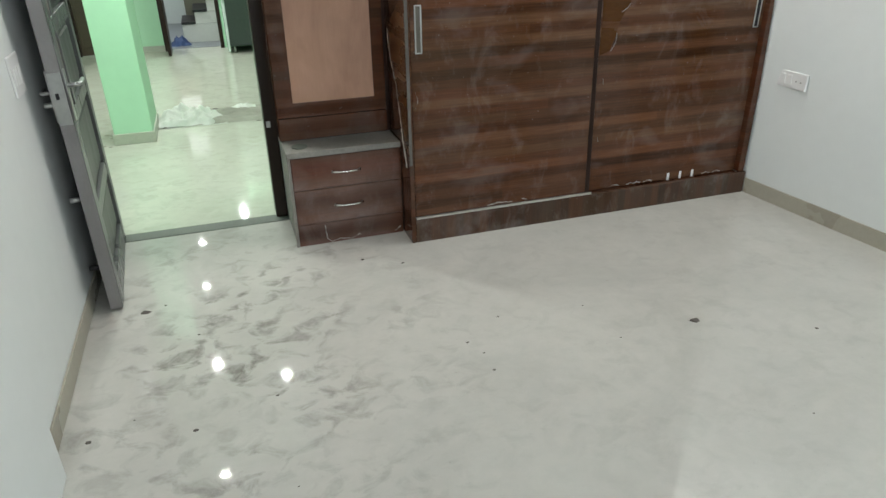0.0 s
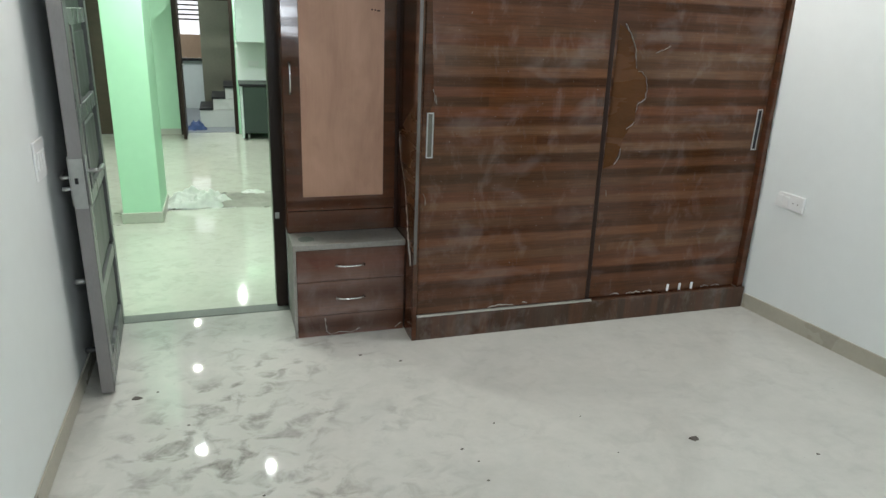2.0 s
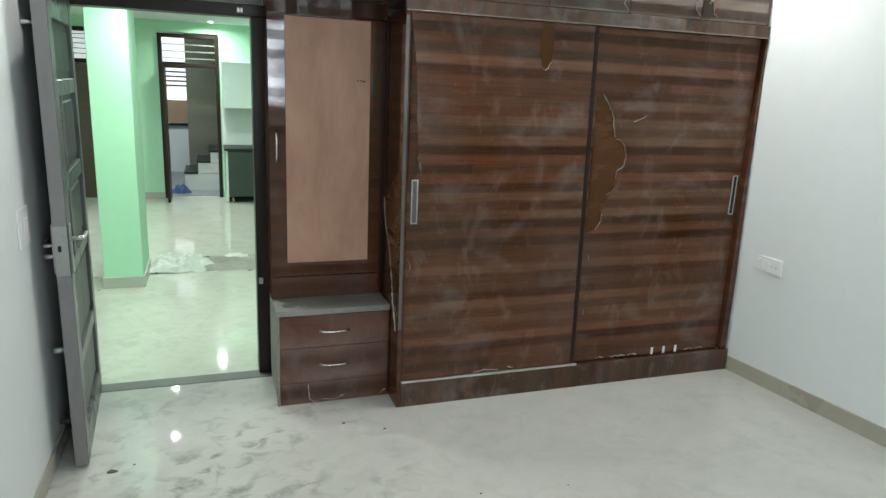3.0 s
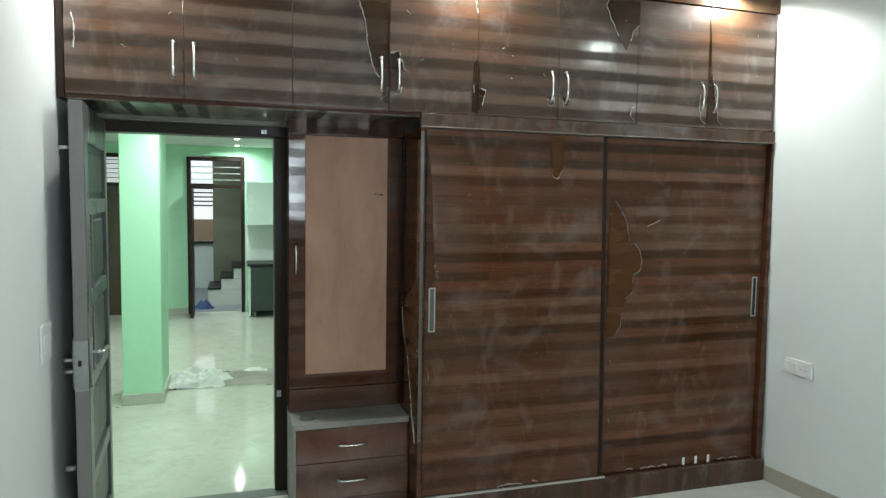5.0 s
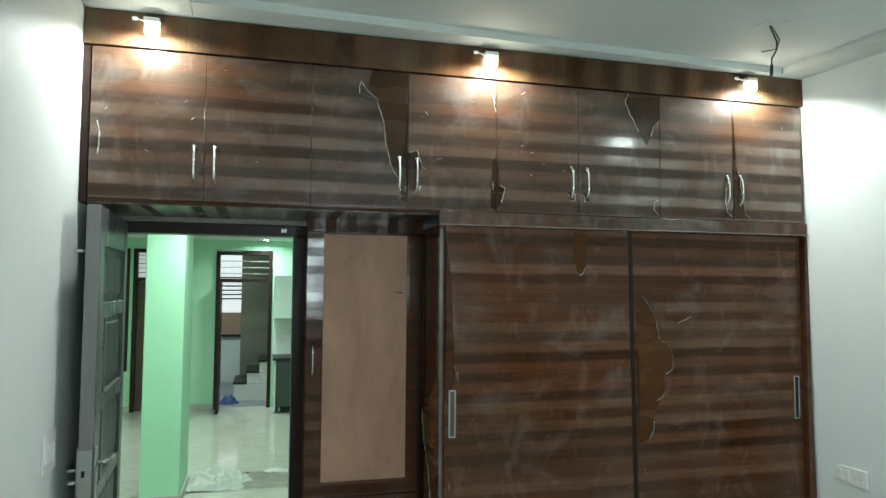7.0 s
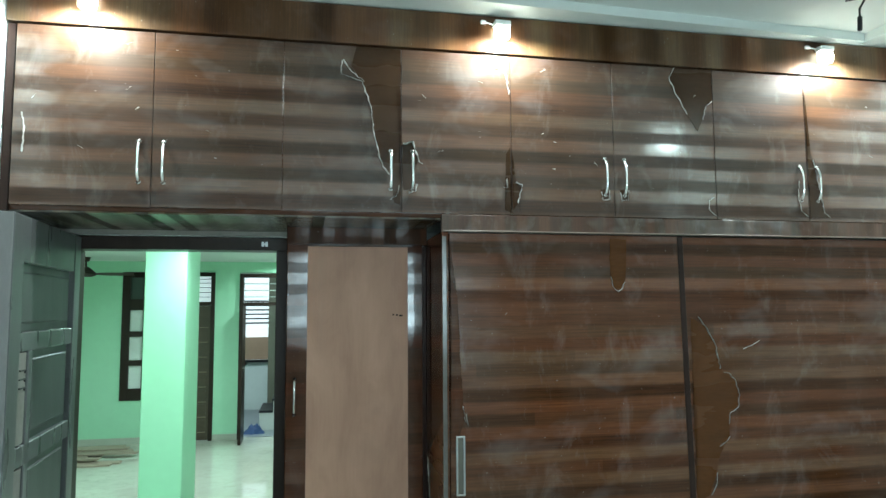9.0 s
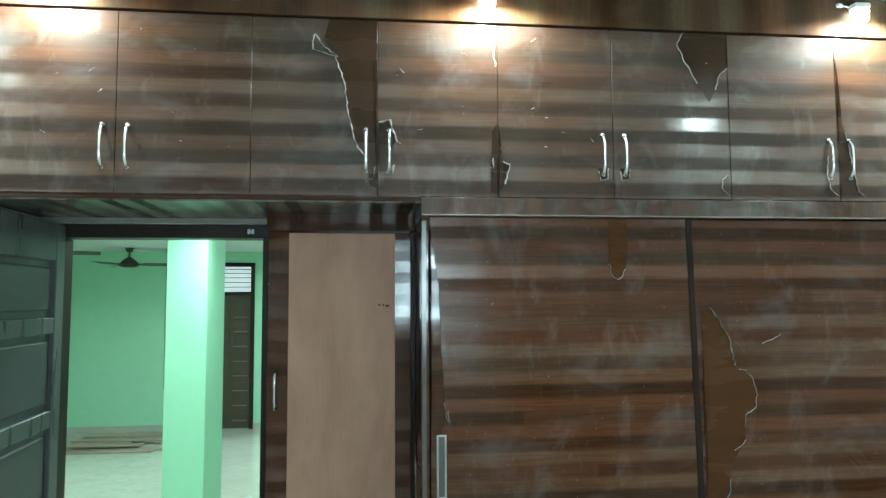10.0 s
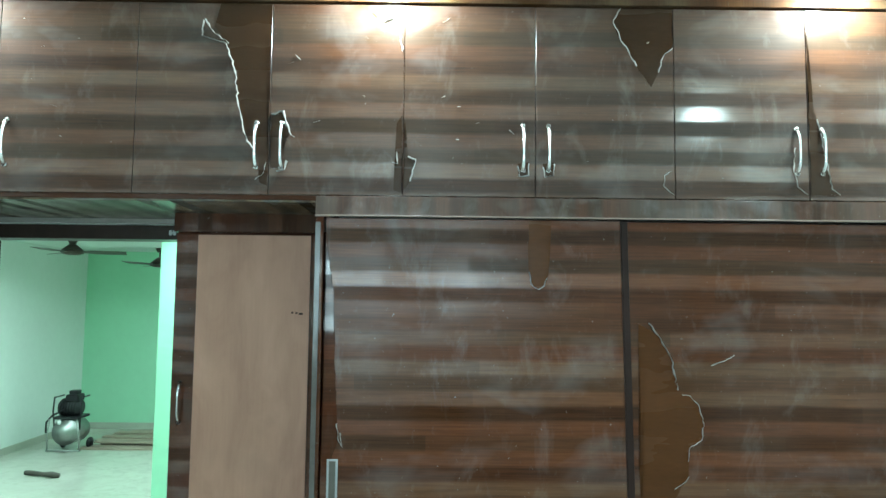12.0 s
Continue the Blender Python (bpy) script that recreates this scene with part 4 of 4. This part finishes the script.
# ---- ceiling lights ----
down = None
for lx, ly in ROOM_LIGHTS:
    if down is None:
        down = thing("ceiling_light", (lx, ly, CEIL), "small round lit downlight in the white ceiling", "ceiling light", "room downlights")
        part("rim", cyl(bmesh.new(), (lx, ly, CEIL - 0.004), 0.065, 0.010, "Z", 28, 0.062), WHITE_PLASTIC, down, "", True)
        part("diffuser", cyl(bmesh.new(), (lx, ly, CEIL - 0.010), 0.050, 0.005, "Z", 28), LEDCOOL, down, "glowing diffuser", True)
        base_light = down
    else:
        copy_thing(base_light, Matrix.Translation((lx, ly, CEIL)))
# Fixtures for the hall lamps, the three added fill lamps included.
hall_first = None
for lx, ly in HALL_LIGHTS_AND_FILLS:
    if hall_first is None:
        hall_first = thing("ceiling_light", (lx, ly, HCEIL), "small round lit hall downlight, from a set with three added unseen", "ceiling light", "hall downlights")
        part("rim", cyl(bmesh.new(), (lx, ly, HCEIL - 0.004), 0.065, 0.010, "Z", 28, 0.062), WHITE_PLASTIC, hall_first, "", True)
        part("diffuser", cyl(bmesh.new(), (lx, ly, HCEIL - 0.010), 0.034, 0.005, "Z", 28), LEDCOOL, hall_first, "glowing diffuser", True)
    else:
        copy_thing(hall_first, Matrix.Translation((lx, ly, HCEIL)))

# ---- hall shell ----
LWX = -3.92
DD0, DD1 = -1.78, -0.93          # dark closed door
DW0, DW1 = -0.575, 0.285         # open doorway
setting("hall_floor", box(LWX - 0.2, 3.2, 3.973, 14.6, HALL - 0.15, HALL), HALLFLOOR, "pale polished stone hall floor, dusty", "floor")
setting("hall_ceiling", box(LWX - 0.2, 3.2, 4.07, 14.6, HCEIL, HCEIL + 0.2), HALL_CEIL, "pale plain hall ceiling", "ceiling")
setting("hall_wall_left", box(LWX - 0.18, LWX, 4.07, 14.6, HALL, HCEIL), MINT_PALE, "pale mint painted hall wall", "wall")
setting("hall_wall_right", box(3.0, 3.2, 4.07, 14.6, HALL, HCEIL), GREEN, "mint green painted hall wall", "wall")
W0, W1 = -2.23, -1.83            # window beside the dark door
bm = box(LWX, W0, FAR, FAR + 0.15, HALL, HCEIL)
cuboid(bm, W0, W1, FAR, FAR + 0.15, HALL, 0.43)
cuboid(bm, W0, DW0, FAR, FAR + 0.15, 2.30, HCEIL)
cuboid(bm, DD1, DW0, FAR, FAR + 0.15, HALL, 2.30)
cuboid(bm, DW0, DW1, FAR, FAR + 0.15, 2.30, HCEIL)
cuboid(bm, DW1, 3.0, FAR, FAR + 0.15, HALL, HCEIL)
cuboid(bm, W1, DD0, FAR, FAR + 0.15, HALL, 2.30)
setting("hall_wall_far", bm, GREEN, "mint green painted wall at the end of the hall", "wall")
bm = box(LWX, LWX + 0.012, 4.085, FAR, HALL, HALL + 0.09, 0.002)
cuboid(bm, LWX, DD0, FAR - 0.012, FAR, HALL, HALL + 0.09, 0.002)
cuboid(bm, DD1, DW0, FAR - 0.012, FAR, HALL, HALL + 0.09, 0.002)
setting("hall_baseboard", bm, HALL_SKIRT, "beige tile skirting along the hall walls", "skirting")
# green facing on the hall side of the door wall
bm = box(LWX, -0.60, 4.072, 4.081, HALL, HCEIL)
cuboid(bm, 0.40, 3.0, 4.072, 4.081, HALL, HCEIL)
cuboid(bm, -0.60, 0.40, 4.072, 4.081, 2.08, HCEIL)
setting("hall_wall_near", bm, GREEN, "mint green painted hall wall", "wall")

column = thing("column", (-0.67, 6.6, HALL), "square mint green painted column with a stone base", "column", kind="structure")
part("shaft", box(-0.835, -0.510, 6.50, 7.16, HALL, HCEIL, 0.006), GREEN, column)
part("base", box(-0.848, -0.497, 6.487, 7.173, HALL, HALL + 0.10, 0.004), HALL_SKIRT, column, "grey-beige stone base")

# closed dark door with a louvred light above
dark_door = thing("door_2", (-1.3, FAR, HALL), "closed dark brown panelled door with a barred fanlight", "door", kind="structure")
part("jamb", box(DD0, DD0 + 0.06, FAR - 0.02, FAR + 0.12, HALL, 2.30, 0.003), FRAME_WOOD, dark_door)
part("jamb", box(DD1 - 0.06, DD1, FAR - 0.02, FAR + 0.12, HALL, 2.30, 0.003), FRAME_WOOD, dark_door)
part("head", box(DD0 + 0.06, DD1 - 0.06, FAR - 0.02, FAR + 0.12, 2.24, 2.30, 0.003), FRAME_WOOD, dark_door)
part("transom", box(DD0 + 0.06, DD1 - 0.06, FAR - 0.02, FAR + 0.12, 1.80, 1.86, 0.003), FRAME_WOOD, dark_door)
# The pane itself glows; nothing lights it from behind.
part("fanlight_pane", box(DD0 + 0.06, DD1 - 0.06, FAR + 0.08, FAR + 0.09, 1.86, 2.24), GLOWFROST, dark_door, "frosted pane that glows by itself in place of daylight")
for z in (1.93, 2.00, 2.07, 2.14, 2.20):
    part("bar", box(DD0 + 0.06, DD1 - 0.06, FAR + 0.01, FAR + 0.03, z - 0.006, z + 0.006), FRAME_WOOD, dark_door)
dl = part("leaf", box(DD0 + 0.062, DD1 - 0.062, FAR + 0.02, FAR + 0.06, HALL + 0.01, 1.798, 0.002), FARDOOR, dark_door)
for k in range(8):
    z = HALL + 0.12 + k * 0.22
    part("inlay", box(-1.24, DD1 - 0.10, FAR + 0.012, FAR + 0.019, z, z + 0.010, 0.001), FARLINE, dl, "pale inlaid line")
    part("leaf_panel", box(-1.24, DD1 - 0.10, FAR + 0.014, FAR + 0.0195, z + 0.03, z + 0.19, 0.002), FARDOOR, dl)
part("leaf_panel", box(DD0 + 0.10, -1.30, FAR + 0.013, FAR + 0.0195, HALL + 0.12, 1.70, 0.004), FARDOOR, dl)

# window with small square panes beside it
win = thing("window_2", (-2.0, FAR, 0.43), "dark framed window with small frosted panes", "window", kind="structure")
bm = box(W0, W0 + 0.11, FAR - 0.02, FAR + 0.10, 0.43, 2.30, 0.003)
cuboid(bm, W1 - 0.11, W1, FAR - 0.02, FAR + 0.10, 0.43, 2.30, 0.003)
for z0, z1 in ((0.43, 0.60), (0.93, 1.01), (1.35, 1.43), (1.74, 1.90), (2.22, 2.30)):
    cuboid(bm, W0 + 0.11, W1 - 0.11, FAR - 0.019, FAR + 0.10, z0, z1, 0.002)
part("window_frame", bm, FRAME_WOOD, win)
for z0, z1 in ((0.60, 0.93), (1.01, 1.35), (1.43, 1.74), (1.90, 2.22)):
    part("pane", box(W0 + 0.11, W1 - 0.11, FAR + 0.02, FAR + 0.03, z0, z1), FROST if z0 < 1.8 else KIT_DARK, win, "frosted pane")

# open doorway with fanlight
dway = thing("door_3", (-0.15, FAR, HALL), "dark wooden doorway with a barred fanlight, door standing open", "door", kind="structure")
part("jamb", box(DW0, DW0 + 0.055, FAR - 0.03, FAR + 0.14, HALL, 2.28, 0.003), FRAME_WOOD, dway)
part("jamb", box(DW1 - 0.055, DW1, FAR - 0.03, FAR + 0.14, HALL, 2.28, 0.003), FRAME_WOOD, dway)
part("head", box(DW0 + 0.055, DW1 - 0.055, FAR - 0.03, FAR + 0.14, 2.225, 2.28, 0.003), FRAME_WOOD, dway)
part("transom", box(DW0 + 0.055, DW1 - 0.055, FAR - 0.03, FAR + 0.14, 1.80, 1.85, 0.003), FRAME_WOOD, dway)
for z in (1.93, 2.03, 2.13):
    part("bar", box(DW0 + 0.055, DW1 - 0.055, FAR + 0.02, FAR + 0.034, z - 0.007, z + 0.007), ALU, dway, "pale metal bar")
part("leaf", box(DW0 + 0.06, DW0 + 0.10, FAR - 0.50, FAR - 0.035, HALL + 0.01, 1.79, 0.003), FRAME_WOOD, dway, "dark open door leaf")
part("handle", tube(bmesh.new(), [(DW0 + 0.10, FAR - 0.45, 0.90), (DW0 + 0.14, FAR - 0.45, 0.90), (DW0 + 0.14, FAR - 0.37, 0.90)], 0.008, 8), STEEL, dway, "", True)

# stair lobby beyond the doorway
SY = 11.95
stairs = thing("staircase", (0.1, SY, HALL), "white tiled steps with black treads going up", "stairs", kind="structure")
for k in range(5):
    x0 = -0.29 + 0.20 * k
    z0 = -0.08 + 0.18 * k
    part("riser_block", box(x0, 2.2, SY + 0.0 + 0.001 * k, SY + 0.9, z0 if k else HALL, z0 + 0.175), STAIR_WHITE, stairs, "white tiled step")
    part("tread", box(x0 - 0.02, x0 + 0.20, SY - 0.02, SY + 0.9, z0 + 0.1755, z0 + 0.2095, 0.004), BLACK, stairs, "black stone tread")
    part("tread_riser", box(x0 - 0.012, x0, SY - 0.012, SY + 0.9, z0, z0 + 0.175), BLACK if k else STAIR_WHITE, stairs)
bm = box(-0.24, 3.0, SY + 0.92, SY + 1.05, HALL, HCEIL)
setting("stair_wall", bm, STAIRWALL, "olive brown tiled wall behind the stairs", "wall")
bm = box(LWX, 3.0, 14.3, 14.45, HALL, 0.75)
cuboid(bm, LWX, 3.0, 14.3, 14.45, 2.40, HCEIL)
cuboid(bm, LWX, -1.4, 14.3, 14.45, 0.75, 2.40)
cuboid(bm, 0.2, 3.0, 14.3, 14.45, 0.75, 2.40)
setting("lobby_wall", bm, MINT_PALE, "pale wall of the stair lobby", "wall")
setting("lobby_floor", box(LWX, 3.0, FAR + 0.145, 14.3, HALL + 0.001, HALL + 0.006), LOBBYFLOOR, "dull blue-grey lobby floor", "floor")
setting("lobby_backdrop", box(-1.8, 0.6, 14.8, 14.82, 0.4, 2.75), LOBBYGLOW, "daylight beyond the lobby window", "sky")
lw = thing("window_3", (-0.6, 14.3, 0.75), "white louvred window with a tan panel below", "window", kind="structure")
for k in range(6):
    z = 1.46 + k * 0.085
    part("louvre", box(-1.4, 0.2, 14.27, 14.33, z, z + 0.028), FRAME_WOOD, lw)
part("tan_panel", box(-1.4, 0.2, 14.30, 14.34, 0.77, 1.20), TAN, lw, "tan panel")
part("sill", box(-1.42, 0.22, 14.22, 14.345, 0.72, 0.766, 0.004), BLACK, lw, "dark sill")


def heap(name, at, sx, sy, h, seed, material, label, category, n=26, kind="", crumple=0.0):
    """A low uneven mound."""
    bm = bmesh.new()
    bmesh.ops.create_grid(bm, x_segments=n, y_segments=n, size=1.0)
    for v in bm.verts:
        a, b = v.co.x, v.co.y
        r = math.hypot(a, b)
        q = noise.noise(Vector((a * 2.2 + seed, b * 2.2, seed))) * 0.6 + noise.noise(Vector((a * 7, b * 7 + seed, 1))) * 0.35
        rim = r * (1.0 + 0.35 * noise.noise(Vector((a * 1.5 + seed, b * 1.5, 2))))
        z = max(0.0, 1 - rim ** 2.2) * (0.55 + q + crumple * abs(noise.noise(Vector((a * 5 + seed, b * 5, 4)))))
        v.co = Vector((at[0] + a * sx, at[1] + b * sy, at[2] + 0.002 + max(0, z) * h))
    return tagged(part(name, bm, material, None, "", True), label, category, "", kind)


heap("blue_bag", (-0.36, 11.75, HALL), 0.16, 0.14, 0.20, 3.0, BLUEBAG, "crumpled dark blue cloth bag on the floor", "bag", 20)

# kitchen units
base_unit = thing("kitchen_cabinet", (0.9, 10.95, HALL), "dark green base cabinet under a dark worktop", "cabinet")
part("body", box(0.36, 1.6, 10.72, FAR - 0.01, HALL + 0.10, 0.61, 0.003), KIT_DARK, base_unit)
part("side_strip", box(0.325, 0.3595, 10.75, FAR - 0.01, HALL + 0.02, 0.61, 0.003), KIT_PALE, base_unit, "pale end strip")
for x0 in (0.365, 0.98):
    part("door", box(x0, x0 + 0.605, 10.700, 10.7195, HALL + 0.11, 0.60, 0.003), KIT_DARK, base_unit)
for x in (0.42, 1.55):
    part("leg", cyl(bmesh.new(), (x, 10.78, HALL + 0.05), 0.02, 0.10, "Z", 12), STEEL, base_unit, "", True)
tagged(part("worktop", box(0.31, 1.65, 10.68, FAR - 0.009, 0.611, 0.645, 0.003), BLACK), "dark stone worktop on the base cabinet", "worktop")
upper = thing("wall_cabinet", (0.9, 11.05, 1.24), "pale glossy wall cabinet above the worktop", "cabinet")
part("body", box(0.315, 1.6, 10.88, FAR - 0.001, 1.24, 1.90, 0.003), KIT_PALE, upper)
for x0 in (0.318, 0.96):
    part("door", box(x0, x0 + 0.637, 10.860, 10.8795, 1.235, 1.902, 0.003), KIT_PALE, upper)
setting("backsplash", box(DW1 + 0.02, 3.0, FAR - 0.012, FAR - 0.001, 0.646, 1.239), MINT_PALE, "pale tiled splashback", "wall")
kit_socket = thing("socket_plate", (0.56, FAR - 0.02, 0.90), "white socket plate on the splashback", "socket")
part("plate", box(0.48, 0.64, FAR - 0.022, FAR - 0.0125, 0.86, 0.945, 0.003), WHITE_PLASTIC, kit_socket)


# ceiling fans
def ceiling_fan(x, y, zb, turn):
    fan = thing("ceiling_fan", (x, y, HCEIL), "brown three-blade ceiling fan on a short rod", "fan", "hall ceiling fans")
    part("rod", cyl(bmesh.new(), (x, y, (zb + HCEIL) / 2 + 0.04), 0.012, HCEIL - zb - 0.06, "Z", 12), FAN_BROWN, fan, "", True)
    part("canopy", cyl(bmesh.new(), (x, y, HCEIL - 0.03), 0.035, 0.06, "Z", 16, 0.06), FAN_BROWN, fan, "", True)
    bm = cyl(bmesh.new(), (x, y, zb + 0.015), 0.135, 0.05, "Z", 24, 0.12, 0.008)
    cyl(bm, (x, y, zb + 0.075), 0.115, 0.07, "Z", 24, 0.03)
    cyl(bm, (x, y, zb - 0.018), 0.07, 0.018, "Z", 20, 0.125)
    part("motor", bm, FAN_BROWN, fan, "", True)
    for k in range(3):
        a = radians(turn + 120 * k)
        c, s2 = math.cos(a), math.sin(a)
        bm = bmesh.new()
        rows = []
        for i in range(9):
            f = i / 8
            r = 0.125 + 0.47 * f
            w = 0.035 + 0.03 * min(1, f * 4) + 0.006 * math.sin(math.pi * f)
            rows.append([bm.verts.new((x + c * r - s2 * q, y + s2 * r + c * q, zb + 0.01 + e - 0.22 * q)) for q, e in ((-w, 0), (w, 0), (w, 0.005), (-w, 0.005))])
        for p, q in zip(rows, rows[1:]):
            for j in range(4):
                bm.faces.new((p[j], p[(j + 1) % 4], q[(j + 1) % 4], q[j]))
        bm.faces.new(rows[0][::-1])
        bm.faces.new(rows[-1])
        part("blade", bm, FAN_BROWN, fan)
    return fan


ceiling_fan(-2.50, 10.5, 2.22, 8)
ceiling_fan(-3.02, 9.2, 2.30, 20)


# air compressor in the corner
def compressor(x, y, z):
    th = thing("air_compressor", (x, y, z), "small wheeled air compressor with a silver tank", "compressor")
    part("tank", cyl(bmesh.new(), (x, y, z + 0.25), 0.165, 0.40, "Y", 28, bev=0.05), STEEL, th, "silver round tank", True)
    part("platform", box(x - 0.15, x + 0.15, y - 0.16, y + 0.16, z + 0.41, z + 0.44, 0.004), BLACK, th)
    bm = cyl(bmesh.new(), (x - 0.01, y, z + 0.54), 0.10, 0.26, "X", 20, bev=0.012)
    for k in range(7):
        cyl(bm, (x - 0.11 + k * 0.033, y, z + 0.54), 0.114, 0.010, "X", 20)
    part("motor", bm, BLACK, th, "", True)
    bm = box(x - 0.05, x + 0.11, y - 0.09, y + 0.09, z + 0.62, z + 0.71, 0.012)
    cuboid(bm, x - 0.02, x + 0.08, y - 0.06, y + 0.06, z + 0.71, z + 0.76, 0.008)
    part("pump_head", bm, BLACK, th)
    for f in (-1, 1):
        part("handle", tube(bmesh.new(), [(x + f * 0.16, y - 0.1, z + 0.28), (x + f * 0.175, y - 0.12, z + 0.50), (x + f * 0.165, y - 0.12, z + 0.68), (x + f * 0.165, y + 0.10, z + 0.68)], 0.010, 8), BLACK, th, "", True)
    bm = bmesh.new()
    tube(bm, [(x - 0.2, y - 0.17, z + 0.02), (x - 0.2, y - 0.19, z + 0.22), (x - 0.17, y - 0.2, z + 0.42)], 0.010, 8)
    tube(bm, [(x + 0.2, y - 0.17, z + 0.02), (x + 0.2, y - 0.19, z + 0.22), (x + 0.17, y - 0.2, z + 0.42)], 0.010, 8)
    tube(bm, [(x - 0.21, y - 0.18, z + 0.03), (x + 0.21, y - 0.18, z + 0.03)], 0.012, 8)
    part("base_frame", bm, STEEL, th, "", True)
    for s2 in (-1, 1):
        part("wheel", cyl(bmesh.new(), (x + 0.17 * s2, y + 0.15, z + 0.07), 0.07, 0.035, "X", 20, bev=0.008), BLACK, th, "", True)
    part("gauge", cyl(bmesh.new(), (x - 0.05, y - 0.20, z + 0.38), 0.028, 0.02, "Y", 16), WHITE_PLASTIC, th, "round pressure gauge", True)
    part("hose", tube(bmesh.new(), [(x - 0.05, y - 0.1, z + 0.52), (x - 0.16, y - 0.16, z + 0.46), (x - 0.22, y - 0.18, z + 0.38), (x - 0.21, y - 0.2, z + 0.25)], 0.012, 8), BLACK, th, "", True)
    return th


compressor(-3.27, 9.85, HALL)

# boards lying along the far wall
rng = random.Random(21)
for k in range(11):
    x0 = -3.15 + rng.uniform(-0.1, 0.25)
    ln = rng.uniform(0.8, 1.45)
    y0 = 9.92 + 0.10 * k + rng.uniform(-0.02, 0.02)
    z0 = HALL + 0.001 + (0.022 * (k % 3) if k > 1 else 0.0)
    bm = box(-ln / 2, ln / 2, -0.06, 0.06, 0, 0.02, 0.002)
    bmesh.ops.rotate(bm, verts=bm.verts, matrix=Matrix.Rotation(radians(rng.uniform(-4, 4)), 3, "Z"), cent=(0, 0, 0))
    bmesh.ops.translate(bm, verts=bm.verts, vec=(x0 + ln / 2, y0, z0))
    tagged(part("board", bm, BOARD), "rough dusty board lying in a flat stack", "board", "boards on the hall floor")

# dark offcut lying on the floor
bm = tube(bmesh.new(), [(-3.09, 8.62, HALL + 0.028), (-2.98, 8.59, HALL + 0.03), (-2.86, 8.56, HALL + 0.028), (-2.74, 8.52, HALL + 0.034), (-2.66, 8.50, HALL + 0.03)], 0.028, 8, [0.9, 1.0, 0.8, 1.25, 0.9])
tagged(part("offcut", bm, CHIPD, None, "", True), "dark wooden offcut lying on the pale floor", "offcut")

# dust and rubble by the column
heap("dust_heap", (0.0, 7.15, HALL), 0.52, 0.26, 0.07, 5.0, RUBBLE, "low heap of grey cement dust by the column", "dust", 40, "stuff")
heap("dust_heap", (0.25, 7.35, HALL), 0.30, 0.16, 0.03, 9.0, RUBBLE, "thin heap of grey cement dust", "dust", 30, "stuff")
rng = random.Random(31)
for k in range(16):
    chip((rng.uniform(-0.45, 0.45), rng.uniform(6.85, 7.5), HALL + 0.002), rng.uniform(0.012, 0.035), 50 + k, RUBBLE if k % 3 else CHIPD, "broken piece of cement rubble on the hall floor")
for k in range(6):
    chip((rng.uniform(-0.98, -0.83), rng.uniform(6.4, 6.9), HALL + 0.002), rng.uniform(0.012, 0.03), 80 + k, RUBBLE, "broken piece of cement rubble on the hall floor")

SHEET = plain("crumpled_plastic", (0.58, 0.60, 0.55), 0.4, vary=0.12, scale=10.0)
heap("plastic_sheet", (-0.20, 7.10, HALL), 0.34, 0.22, 0.17, 15.0, SHEET, "crumpled pale plastic sheet on the dust heap", "plastic sheet", 44, "", 0.35)
heap("plastic_sheet", (0.33, 7.42, HALL + 0.01), 0.12, 0.07, 0.05, 19.0, SHEET, "crumpled pale plastic scrap on the hall floor", "plastic sheet", 24)
